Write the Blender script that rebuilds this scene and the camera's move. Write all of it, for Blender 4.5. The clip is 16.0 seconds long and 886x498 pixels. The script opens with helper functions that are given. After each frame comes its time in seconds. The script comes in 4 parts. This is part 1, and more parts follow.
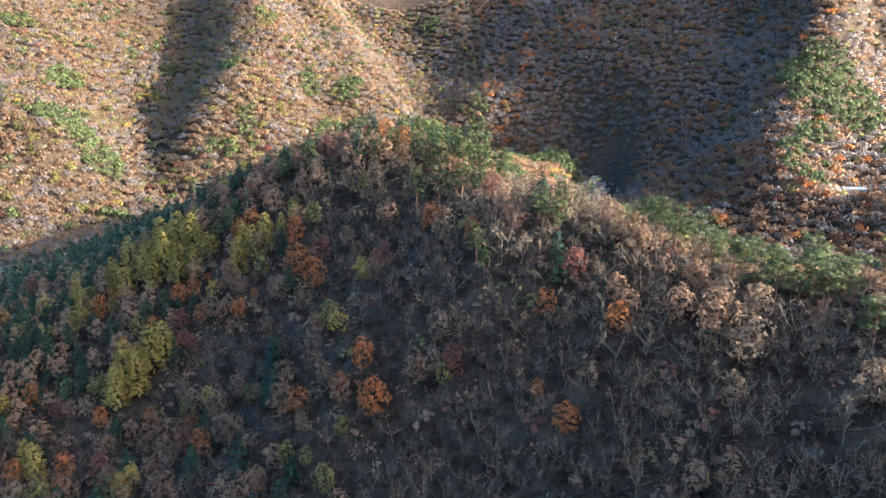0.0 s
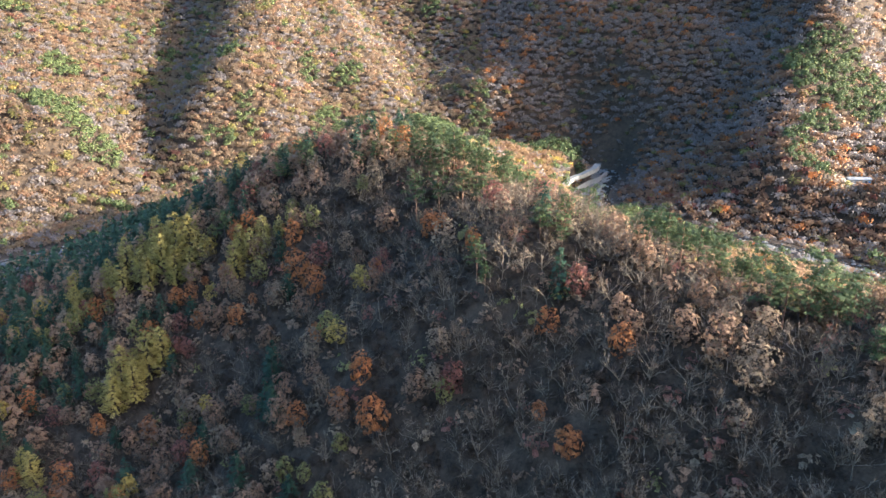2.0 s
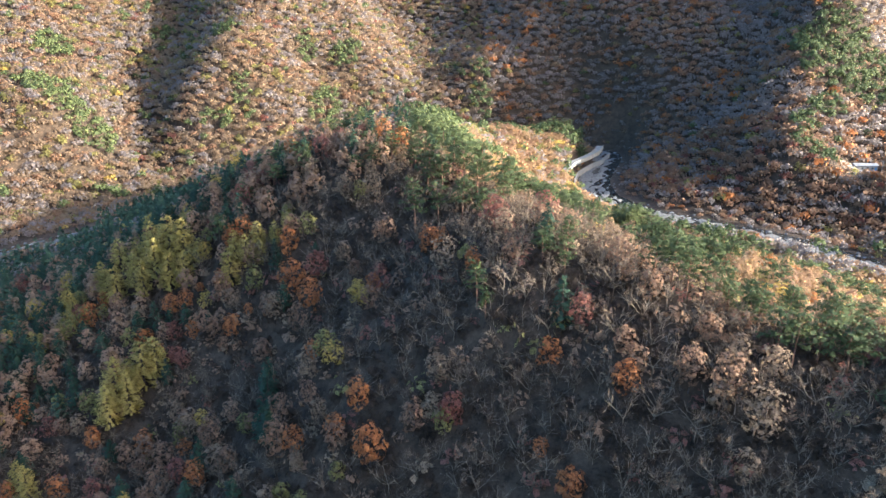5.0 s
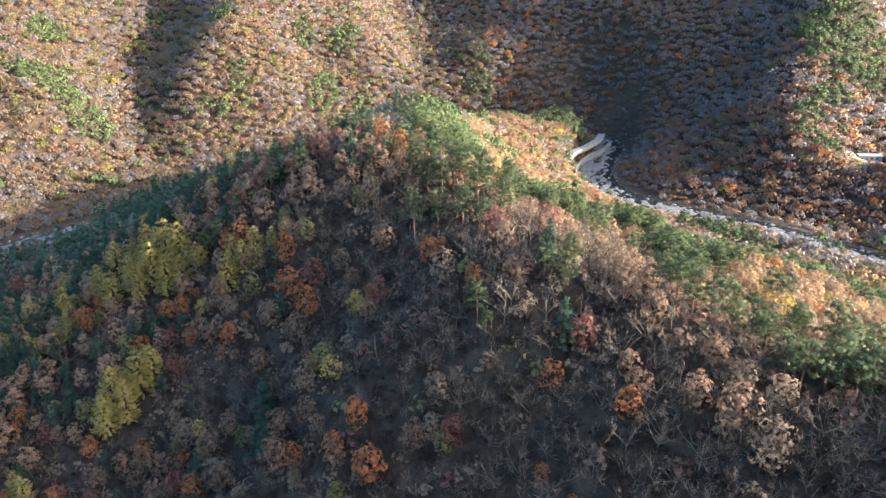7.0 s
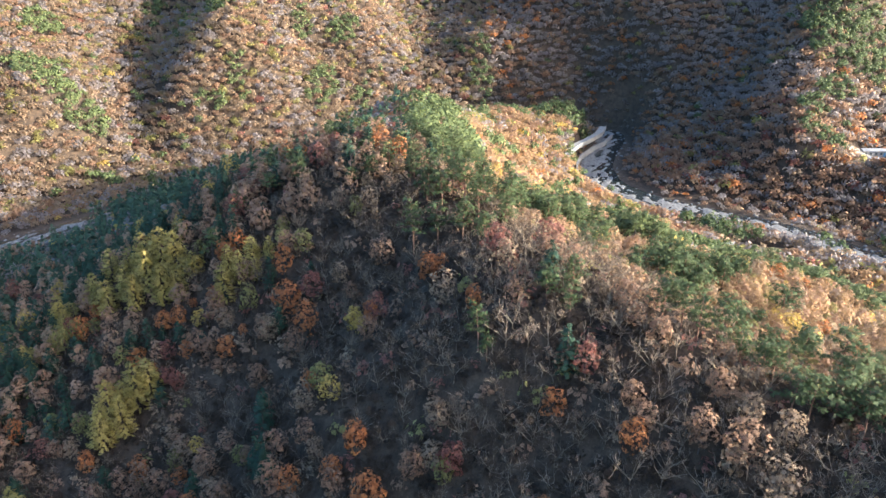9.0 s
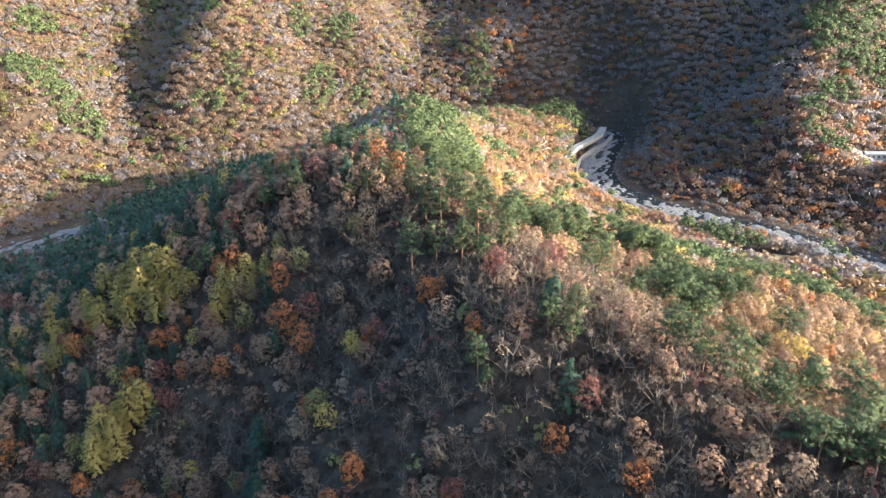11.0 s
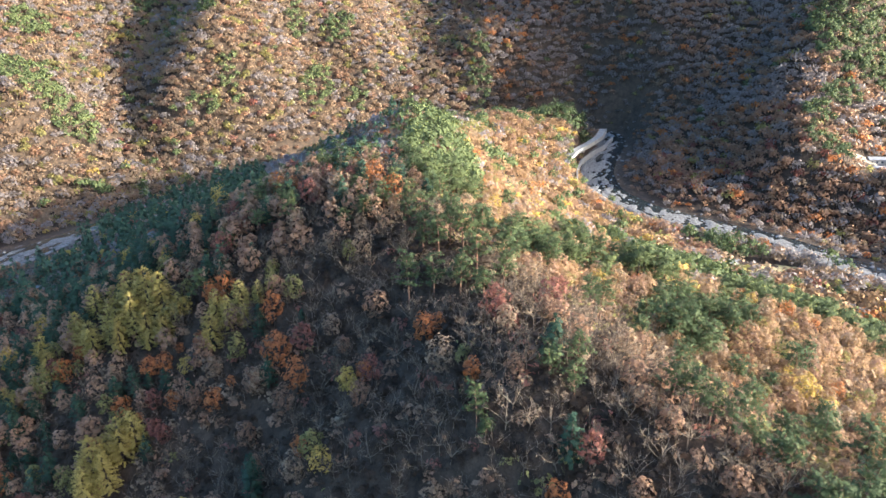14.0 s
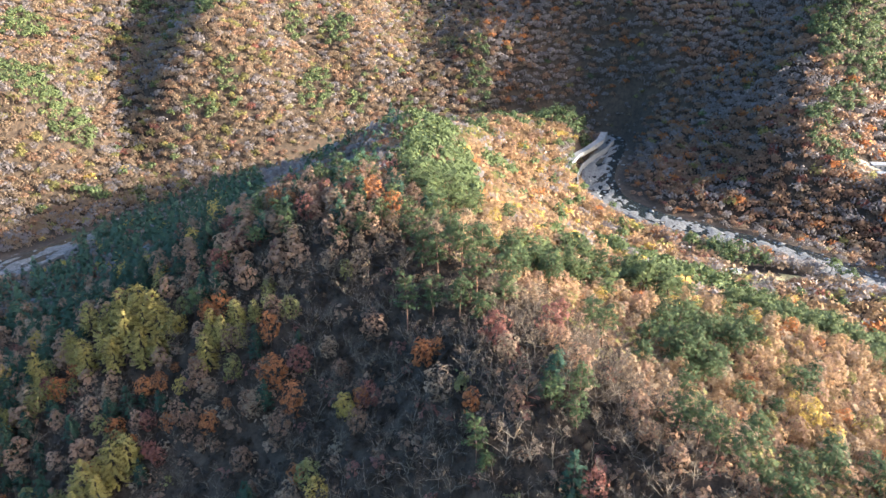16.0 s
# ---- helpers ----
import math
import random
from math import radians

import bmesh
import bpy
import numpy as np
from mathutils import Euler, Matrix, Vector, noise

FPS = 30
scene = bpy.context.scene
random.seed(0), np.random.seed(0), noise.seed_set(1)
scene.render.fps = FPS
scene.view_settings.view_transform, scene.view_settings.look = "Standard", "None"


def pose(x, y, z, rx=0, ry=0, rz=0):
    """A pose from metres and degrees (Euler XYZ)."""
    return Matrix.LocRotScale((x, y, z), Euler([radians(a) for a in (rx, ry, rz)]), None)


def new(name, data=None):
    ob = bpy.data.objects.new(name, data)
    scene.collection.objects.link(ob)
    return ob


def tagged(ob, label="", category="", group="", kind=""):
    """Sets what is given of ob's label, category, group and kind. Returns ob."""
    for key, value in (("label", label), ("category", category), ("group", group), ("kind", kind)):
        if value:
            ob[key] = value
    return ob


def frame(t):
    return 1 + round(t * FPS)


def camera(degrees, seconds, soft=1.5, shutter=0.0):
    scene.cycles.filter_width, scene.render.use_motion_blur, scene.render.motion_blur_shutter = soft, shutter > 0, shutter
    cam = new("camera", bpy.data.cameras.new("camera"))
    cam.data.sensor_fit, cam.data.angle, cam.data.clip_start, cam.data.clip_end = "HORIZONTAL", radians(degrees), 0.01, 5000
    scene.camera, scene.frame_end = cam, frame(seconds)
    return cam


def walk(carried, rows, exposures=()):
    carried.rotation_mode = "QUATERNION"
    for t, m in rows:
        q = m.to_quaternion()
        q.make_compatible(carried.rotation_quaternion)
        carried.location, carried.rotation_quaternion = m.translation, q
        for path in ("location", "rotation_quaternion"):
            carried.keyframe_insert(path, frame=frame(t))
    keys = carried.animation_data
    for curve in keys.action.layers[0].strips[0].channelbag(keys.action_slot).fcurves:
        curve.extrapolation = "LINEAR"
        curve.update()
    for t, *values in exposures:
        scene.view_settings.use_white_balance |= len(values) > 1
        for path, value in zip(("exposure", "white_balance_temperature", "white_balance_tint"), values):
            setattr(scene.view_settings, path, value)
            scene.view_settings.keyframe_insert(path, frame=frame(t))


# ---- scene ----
cam = camera(65.9, 16.0)
EXPOSURE = 2.82
METRES, EYE, TILT, LEAN, TURN = 60.0, 100.0, -15.0, 0.0, 0.0
ROWS = [
    (0.0, 0.0, 0.0, 0.0, 0.0, 0.0, 0.0),
    (0.5, 0.0009, 0.0133, 0.03, 0.02, -0.43, -0.0),
    (1.0, 0.0022, 0.0263, 0.0592, 0.04, -0.85, -0.01),
    (1.5, 0.0033, 0.0392, 0.0882, 0.06, -1.27, -0.0),
    (2.0, 0.004, 0.0522, 0.1171, 0.08, -1.69, 0.0),
    (2.5, 0.0049, 0.0653, 0.1459, 0.09, -2.09, -0.01),
    (3.0, 0.0062, 0.0786, 0.1754, 0.12, -2.53, -0.02),
    (3.5, 0.0069, 0.0919, 0.2051, 0.11, -2.96, -0.02),
    (4.0, 0.0074, 0.1062, 0.2342, 0.11, -3.37, -0.03),
    (6.5, 0.0079, 0.1798, 0.3775, 0.09, -5.46, -0.02),
    (7.0, 0.0081, 0.1945, 0.4068, 0.1, -5.87, 0.01),
    (7.5, 0.0082, 0.2098, 0.436, 0.1, -6.28, 0.03),
    (8.0, 0.0082, 0.2252, 0.4648, 0.09, -6.69, 0.04),
    (8.5, 0.0082, 0.2411, 0.4942, 0.08, -7.0, 0.05),
    (9.0, 0.0087, 0.2582, 0.5222, 0.09, -7.17, 0.06),
    (11.5, 0.0101, 0.3443, 0.6534, 0.0, -7.91, 0.08),
    (12.0, 0.0108, 0.3614, 0.6782, -0.01, -8.03, 0.08),
    (12.5, 0.0114, 0.3784, 0.7029, -0.04, -8.16, 0.08),
    (13.0, 0.0125, 0.3952, 0.7272, -0.05, -8.29, 0.08),
    (13.5, 0.0134, 0.4117, 0.7514, -0.08, -8.42, 0.07),
    (14.0, 0.0138, 0.4278, 0.7759, -0.09, -8.55, 0.08),
    (14.5, 0.0147, 0.4434, 0.8005, -0.09, -8.67, 0.1),
    (15.0, 0.0156, 0.4601, 0.8238, -0.1, -8.79, 0.11),
    (15.5, 0.0166, 0.4767, 0.8474, -0.09, -8.91, 0.13),
    (16.0, 0.0176, 0.4937, 0.8657, -0.09, -8.85, 0.12),
]
walk(cam, [(t, pose(0, 0, EYE, TILT, LEAN, TURN) @ pose(METRES * x, METRES * y, METRES * z, 90 + pitch, roll, yaw)) for t, x, y, z, yaw, pitch, roll in ROWS], [(0.0, EXPOSURE), (16.0, EXPOSURE)])

# ---- light ----
SUN_AZIMUTH, SUN_HEIGHT = radians(104), radians(17)     # clockwise from +y; above the horizon
world = bpy.data.worlds.new("sky")
scene.world = world
world.use_nodes = True
sky = world.node_tree.nodes.new("ShaderNodeTexSky")
sky.sky_type, sky.sun_disc, sky.sun_elevation, sky.sun_rotation = "NISHITA", False, SUN_HEIGHT, SUN_AZIMUTH
sky.dust_density, sky.air_density = 3.0, 0.8
background = world.node_tree.nodes["Background"]
background.inputs["Strength"].default_value = 0.15
milky = world.node_tree.nodes.new("ShaderNodeHueSaturation")      # a hazy autumn sky
milky.inputs["Saturation"].default_value = 1.3
world.node_tree.links.new(sky.outputs[0], milky.inputs["Color"])
world.node_tree.links.new(milky.outputs[0], background.inputs[0])
sun_data = bpy.data.lights.new("sun", "SUN")
sun_data.energy, sun_data.angle, sun_data.color = 3.2, radians(0.53), (1.0, 0.965, 0.91)
TO_SUN = Vector((math.sin(SUN_AZIMUTH) * math.cos(SUN_HEIGHT), math.cos(SUN_AZIMUTH) * math.cos(SUN_HEIGHT), math.sin(SUN_HEIGHT)))
sun = new("sun", sun_data)
sun.matrix_world = Matrix.Translation((300, 0, 400)) @ TO_SUN.to_track_quat("Z", "Y").to_matrix().to_4x4()

# ---- materials ----


def material(name, build, roughness=0.9):
    """A node material; build(nodes, links, bsdf) wires it."""
    m = bpy.data.materials.new(name)
    m.use_nodes = True
    nodes, links = m.node_tree.nodes, m.node_tree.links
    bsdf = nodes["Principled BSDF"]
    bsdf.inputs["Roughness"].default_value = roughness
    bsdf.inputs["Specular IOR Level"].default_value = 0.25
    build(nodes, links, bsdf)
    return m


def ramp(nodes, stops, interpolation="LINEAR"):
    r = nodes.new("ShaderNodeValToRGB")
    r.color_ramp.interpolation = interpolation
    e = r.color_ramp.elements
    while len(e) < len(stops):
        e.new(0.5)
    for k, (p, c) in zip(e, stops):
        k.position, k.color = p, (*c, 1)
    return r


def noise_node(nodes, links, scale, detail=4.0, rough=0.6, vector=None):
    t = nodes.new("ShaderNodeTexNoise")
    t.inputs["Scale"].default_value, t.inputs["Detail"].default_value, t.inputs["Roughness"].default_value = scale, detail, rough
    if vector is None:
        vector = nodes.new("ShaderNodeTexCoord").outputs["Object"]
    links.new(vector, t.inputs["Vector"])
    return t


def bump(nodes, links, bsdf, source, strength, distance):
    b = nodes.new("ShaderNodeBump")
    b.inputs["Strength"].default_value, b.inputs["Distance"].default_value = strength, distance
    links.new(source, b.inputs["Height"])
    links.new(b.outputs[0], bsdf.inputs["Normal"])


def mottled(name, dark, light, scale=1.0, roughness=0.9, relief=0.3, grain=9.0):
    """A surface of two tones, mottled at two scales."""
    def build(nodes, links, bsdf):
        place = nodes.new("ShaderNodeNewGeometry").outputs["Position"]
        a, b = noise_node(nodes, links, scale, 5, 0.65, place), noise_node(nodes, links, scale * grain, 3, 0.6, place)
        mix = nodes.new("ShaderNodeMath")
        mix.operation = "MULTIPLY_ADD"
        links.new(b.outputs[0], mix.inputs[0])
        mix.inputs[1].default_value = 0.5
        links.new(a.outputs[0], mix.inputs[2])
        r = ramp(nodes, [(0.55, dark), (0.95, light)])
        links.new(mix.outputs[0], r.inputs[0])
        links.new(r.outputs[0], bsdf.inputs["Base Color"])
        bump(nodes, links, bsdf, b.outputs[0], relief, 0.1)
    return material(name, build, roughness)


# Leaf colours: (dark, light) of each kind of foliage.
LEAVES = {
    # bare, tan and rust are greyed and lifted, putting distant haze into colour
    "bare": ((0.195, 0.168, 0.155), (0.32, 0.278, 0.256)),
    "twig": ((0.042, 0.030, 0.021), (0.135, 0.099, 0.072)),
    # brush is kept very dark so the gaps between trunks read as shade
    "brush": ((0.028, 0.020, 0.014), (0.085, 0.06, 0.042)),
    "tan": ((0.23, 0.163, 0.108), (0.35, 0.255, 0.168)),
    "russet": ((0.235, 0.147, 0.08), (0.37, 0.238, 0.13)),
    "rust": ((0.215, 0.131, 0.084), (0.38, 0.236, 0.15)),
    "orange": ((0.33, 0.13, 0.05), (0.56, 0.235, 0.09)),
    "maroon": ((0.19, 0.08, 0.06), (0.32, 0.14, 0.105)),
    "gold": ((0.40, 0.28, 0.075), (0.64, 0.47, 0.14)),
    "olive": ((0.18, 0.165, 0.06), (0.32, 0.29, 0.11)),
    "larch": ((0.33, 0.27, 0.085), (0.68, 0.55, 0.19)),
    "pine": ((0.047, 0.069, 0.027), (0.115, 0.14, 0.054)),
    "white_pine": ((0.026, 0.056, 0.034), (0.064, 0.112, 0.066)),
}


def leaf_material(kind, far=False):
    """Foliage: the tone shifts from tree to tree by its tint, and from clump to clump."""
    dark, light = LEAVES[kind]

    def build(nodes, links, bsdf):
        tint = nodes.new("ShaderNodeAttribute")
        tint.attribute_name = "tint"
        info = nodes.new("ShaderNodeObjectInfo")
        clump = noise_node(nodes, links, 0.9, 2, 0.5, nodes.new("ShaderNodeNewGeometry").outputs["Position"])
        a = nodes.new("ShaderNodeMath")
        a.operation = "MULTIPLY_ADD"
        links.new(clump.outputs[0], a.inputs[0])
        a.inputs[1].default_value = 0.8
        links.new(tint.outputs["Fac"], a.inputs[2])
        b = nodes.new("ShaderNodeMath")
        b.operation = "MULTIPLY_ADD"
        links.new(info.outputs["Random"], b.inputs[0])
        b.inputs[1].default_value = 0.5
        links.new(a.outputs[0], b.inputs[2])
        r = ramp(nodes, [(0.35, dark), (1.45 / 1.5, light)])
        s = nodes.new("ShaderNodeMath")
        s.operation = "MULTIPLY"
        s.inputs[1].default_value = 0.62
        links.new(b.outputs[0], s.inputs[0])
        links.new(s.outputs[0], r.inputs[0])
        # leaf by leaf the tone differs a little
        cells = nodes.new("ShaderNodeTexVoronoi")
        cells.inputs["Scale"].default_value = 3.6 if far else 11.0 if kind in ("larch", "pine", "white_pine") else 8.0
        links.new(nodes.new("ShaderNodeNewGeometry").outputs["Position"], cells.inputs["Vector"])
        shade = nodes.new("ShaderNodeMapRange")
        links.new(cells.outputs["Color"], shade.inputs["Value"])
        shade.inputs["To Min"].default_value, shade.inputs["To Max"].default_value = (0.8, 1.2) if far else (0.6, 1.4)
        tone = nodes.new("ShaderNodeVectorMath")
        tone.operation = "SCALE"
        links.new(r.outputs[0], tone.inputs[0])
        links.new(shade.outputs[0], tone.inputs["Scale"])
        links.new(tone.outputs[0], bsdf.inputs["Base Color"])
        see = nodes.new("ShaderNodeBsdfTranslucent")
        links.new(tone.outputs[0], see.inputs[0])
        mix = nodes.new("ShaderNodeMixShader")
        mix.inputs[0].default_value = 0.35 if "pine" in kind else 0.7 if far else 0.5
        links.new(bsdf.outputs[0], mix.inputs[1])
        links.new(see.outputs[0], mix.inputs[2])
        # the spray is open between its leaves
        hole = nodes.new("ShaderNodeMath")
        hole.operation = "GREATER_THAN"
        if kind == "twig":                                   # thin crossing lines instead of leaves
            lines = noise_node(nodes, links, 1.9, 0.8, 0.5, nodes.new("ShaderNodeNewGeometry").outputs["Position"])
            gap = nodes.new("ShaderNodeMath")
            gap.operation = "SUBTRACT"
            gap.inputs[1].default_value = 0.5
            links.new(lines.outputs[0], gap.inputs[0])
            size = nodes.new("ShaderNodeMath")
            size.operation = "ABSOLUTE"
            links.new(gap.outputs[0], size.inputs[0])
            links.new(size.outputs[0], hole.inputs[0])
            hole.inputs[1].default_value = 0.033
        else:
            links.new(cells.outputs["Distance"], hole.inputs[0])
            hole.inputs[1].default_value = 0.8 if far else 0.6 if kind in ("larch", "pine", "white_pine") else 0.64
        clear = nodes.new("ShaderNodeBsdfTransparent")
        open_mix = nodes.new("ShaderNodeMixShader")
        links.new(hole.outputs[0], open_mix.inputs[0])
        links.new(mix.outputs[0], open_mix.inputs[1])
        links.new(clear.outputs[0], open_mix.inputs[2])
        links.new(open_mix.outputs[0], nodes["Material Output"].inputs[0])
    return material("leaves_" + kind + ("_far" if far else ""), build, 0.75)


LEAF = {k: leaf_material(k) for k in LEAVES}
# Far foliage: flatter tones, more translucent, for the low contrast haze gives
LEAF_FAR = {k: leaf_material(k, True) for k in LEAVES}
BARK = mottled("bark_grey", (0.05, 0.038, 0.026), (0.225, 0.174, 0.125), 1.2)
BARK_DARK = mottled("bark_dark", (0.035, 0.027, 0.022), (0.10, 0.08, 0.065), 1.2)
BARK_PINE = mottled("bark_pine", (0.07, 0.04, 0.03), (0.22, 0.12, 0.075), 1.2)
# Darker than real leaf litter, with the shade under the trees in its colour
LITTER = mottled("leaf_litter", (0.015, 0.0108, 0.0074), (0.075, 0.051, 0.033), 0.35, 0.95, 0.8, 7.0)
STONE = mottled("river_stone", (0.08, 0.078, 0.075), (0.22, 0.214, 0.205), 0.5)
GRAVEL = mottled("river_gravel", (0.03, 0.029, 0.027), (0.19, 0.185, 0.177), 0.8)
CONCRETE = mottled("concrete", (0.13, 0.127, 0.12), (0.24, 0.234, 0.222), 0.4)
DIRT = mottled("bare_dirt", (0.12, 0.10, 0.078), (0.24, 0.205, 0.165), 0.2)
WATER = mottled("river_water", (0.008, 0.012, 0.014), (0.02, 0.026, 0.026), 0.3, 0.12, 0.15)

# ---- the land ----
# Lines of the land: crests, valley floors and flanks, as (x, y, height).
LAND = {
    # Its end past x 66 is unseen, raised to shade the near slope
    "crest_near": [(330, -160, 60), (210, -40, 86), (140, 40, 82), (96, 83, 69), (66, 101, 61), (45, 122, 64.5), (28, 140, 70.5), (14, 160, 67.5), (6, 190, 71.5), (-14, 226, 76.5)],
    "crest_back": [(-14, 228, 77), (-13, 275, 69), (-12, 320, 67), (-11, 358, 66.5), (-10, 385, 60), (-6, 410, 53), (-2, 440, 44), (30, 490, 34), (62, 520, 28), (85, 540, 27), (102, 534, 25)],
    "knoll_back": [(20, 530, 26), (40, 550, 20), (75, 556, 16), (105, 558, 13)],
    "spur_west": [(-14, 226, 76.5), (-32, 224, 70.5), (-55, 226, 61.5), (-80, 240, 54), (-112, 262, 33.5), (-148, 300, 18), (-178, 340, 8)],
    "hollow_west": [(0, 170, 61), (-22, 172, 44.5), (-48, 166, 24.5), (-78, 150, -1.5), (-110, 130, -10), (-180, 90, -25), (-300, 30, -35)],
    "flank_near": [(52, 88, 45), (34, 88, 37.5), (12, 98, 27), (-10, 113, 21), (-30, 122, 15), (-46, 123, 7.5), (-75, 136, 1)],
    "flank_low": [(110, 10, 32), (70, 50, 36), (40, 40, 20), (0, 50, 2), (-50, 70, -10), (-120, 90, -18)],
    "flank_mid": [(40, 104, 49.5), (20, 108, 40.5), (0, 126, 39.5), (-16, 130, 37.5), (-31, 135, 28.5)],
    "shoulder": [(19, 124, 51.5), (13, 129, 53), (-3, 148, 52), (-12, 152, 52.5)],
    "flank_west": [(-30, 184, 50), (-48, 180, 37), (-70, 193, 30.5), (-102, 211, 28.5), (-124, 212, 16.5), (-150, 225, 10), (-200, 240, 0)],
    "crest_east": [(64, 122, 58.5), (56, 136, 58.5), (44, 152, 62)],
    "slope_east": [(72, 142, 50), (52, 160, 56), (40, 185, 55), (30, 215, 52.5), (22, 260, 55), (20, 330, 43.5), (36, 400, 32.5), (48, 450, 31), (70, 500, 29)],
    "slope_foot": [(190, 120, 18), (140, 180, 26), (118, 215, 33), (96, 250, 27), (80, 290, 22), (66, 340, 15.5), (62, 390, 13.5), (70, 430, 14), (82, 470, 14), (97, 500, 14), (110, 523, 14), (122, 545, 13)],
    "terrace": [(330, 80, -3), (250, 200, 0), (170, 260, 0), (150, 300, 2.5), (130, 335, 2.5), (108, 370, 3)],
    "river": [(-420, 60, -8), (-330, 150, -6), (-270, 240, -3), (-215, 345, -1), (-190, 378, 0), (-168, 412, 0), (-130, 460, 1), (-70, 520, 2), (-5, 553, 3), (55, 577, 4), (108, 583, 4), (138, 575, 4), (132, 545, 4), (118, 512, 3), (106, 475, 3), (104, 440, 2), (118, 408, 2), (150, 382, 1), (180, 357, 1), (204, 322, 0), (260, 265, -2), (340, 190, -5), (440, 100, -8)],
    "west_bank": [(-420, 250, 20), (-320, 350, 15), (-246, 425, 3), (-205, 470, 6), (-150, 490, 6), (-101, 540, 22), (-55, 578, 23)],
    "west_hill": [(-262, 474, 55.5), (-300, 540, 72), (-330, 600, 98), (-365, 680, 140), (-420, 800, 210)],
    "west_gully": [(-202, 480, 2), (-212, 505, 11), (-223, 535, 25), (-234, 565, 46.5), (-243, 600, 61), (-252, 680, 96), (-285, 820, 182)],
    "mid_foot": [(-160, 500, 13), (-124, 533, 32.5), (-103, 575, 44), (-112, 610, 59.5)],
    "mid_crest": [(-192, 497, 17), (-203, 513, 28), (-195, 531, 48.5), (-186, 551, 66), (-174, 583, 94), (-160, 625, 106), (-166, 670, 132), (-195, 760, 188), (-222, 880, 258)],
    "mid_east": [(-44, 594, 31.5), (-54, 608, 52.5), (-64, 640, 74.5), (-72, 671, 88), (-104, 750, 136), (-152, 840, 203)],
    "notch": [(-3, 600, 24), (-12, 625, 44), (-20, 660, 54), (-40, 710, 76), (-66, 760, 100), (-110, 840, 152)],
    "rib": [(26, 604, 26), (30, 622, 48), (33, 645, 72.5), (58, 682, 79), (80, 740, 125), (95, 800, 160), (112, 900, 230)],
    "north_wall": [(76, 627, 49), (130, 616, 34.5), (170, 560, 33.5), (150, 525, 11)],
    "north_high": [(93, 684, 96.5), (153, 651, 92), (190, 600, 80), (218, 620, 103), (200, 720, 160), (230, 880, 260)],
    # The spur's unseen top end is raised to shade the north wall
    "east_spur": [(135, 470, 8), (165, 455, 9), (184, 424, 15), (210, 426, 35), (222, 438, 41), (234, 470, 51), (242, 490, 61), (258, 520, 87.5), (285, 552, 103), (345, 600, 165), (400, 720, 260)],
    "east_gully": [(150, 500, 10), (172, 505, 20.5), (186, 530, 31), (205, 545, 51.5), (230, 552, 67), (255, 575, 88.5), (275, 660, 130)],
    "east_foot": [(150, 420, 6), (180, 402, 1), (207, 381, -3), (235, 368, -2.5), (290, 320, 2)],
    "east_flank": [(216, 412, 24), (234, 412, 24.5), (252, 428, 18.5), (270, 440, 17), (320, 420, 26), (400, 360, 34)],
    # Added ground, mostly out of view, placed to shade the east river bank
    "shade_shoulder": [(252, 402, 25.5), (275, 392, 30), (310, 366, 34), (360, 320, 36)],
    "back_west": [(-42, 300, 52), (-58, 345, 45), (-66, 400, 35), (-50, 445, 27)],
    "east_back": [(258, 455, 40.5), (263, 470, 46.5), (310, 530, 76), (360, 600, 108), (430, 560, 70), (520, 480, 45)],
    # Added hill outside the view, there only to shade the river
    "shade_rise": [(340, 300, 30), (390, 285, 62), (450, 265, 75), (540, 240, 80)],
    "west_rib": [(-78, 330, 38), (-92, 374, 30), (-108, 410, 21), (-118, 435, 13)],
    "mid_gully": [(-68, 578, 28), (-73, 598, 43.5), (-86, 630, 72), (-102, 665, 93.5), (-130, 710, 121), (-175, 800, 176)],
    "far_rim": [(-900, 500, 180), (-700, 900, 330), (-300, 1100, 380), (100, 1150, 400), (500, 1000, 300), (800, 700, 150), (900, 200, 90)],
    "rear_rim": [(-800, 0, 40), (-600, -500, 60), (0, -700, 60), (600, -500, 90), (850, -100, 100)],
    "rear_floor": [(-200, -100, -20), (0, -60, -10), (60, -200, 5), (200, -250, 20)],
    "west_lip": [(-217, 504, 18.5), (-238, 542, 39.5), (-264, 591, 59), (-276, 616, 74)],
    "mid_face": [(-150, 537, 39), (-132, 560, 53.5), (-120, 590, 68.5)],
    "crest_lip": [(8, 136, 66), (13, 140, 68), (4, 158, 64), (3, 172, 68)],
    "hollow_floor": [(-70, 190, 25.5), (-76, 163, 4), (-104, 160, -6), (-110, 190, 10.5), (-86, 168, 12.5)],
}
def dense(line, step=22.0):
    out = []
    for a, b in zip(line, line[1:]):
        a, b = np.array(a, float), np.array(b, float)
        n = max(1, int(np.hypot(*(b - a)[:2]) // (step if np.hypot(*a[:2] - np.array((0, 300))) < 500 else 90)))
        out += [a + (b - a) * i / n for i in range(n)]
    return out + [np.array(line[-1], float)]

KNOTS = []
for line in LAND.values():
    for p in dense(line):
        if not KNOTS or min(np.hypot(p[0] - q[0], p[1] - q[1]) for q in KNOTS) > 7:
            KNOTS.append(p)
KNOTS = np.array(KNOTS)
SOFT = 9.0
def kernel(px, py):
    return -np.sqrt((px[:, None] - KNOTS[None, :, 0]) ** 2 + (py[:, None] - KNOTS[None, :, 1]) ** 2 + SOFT ** 2)

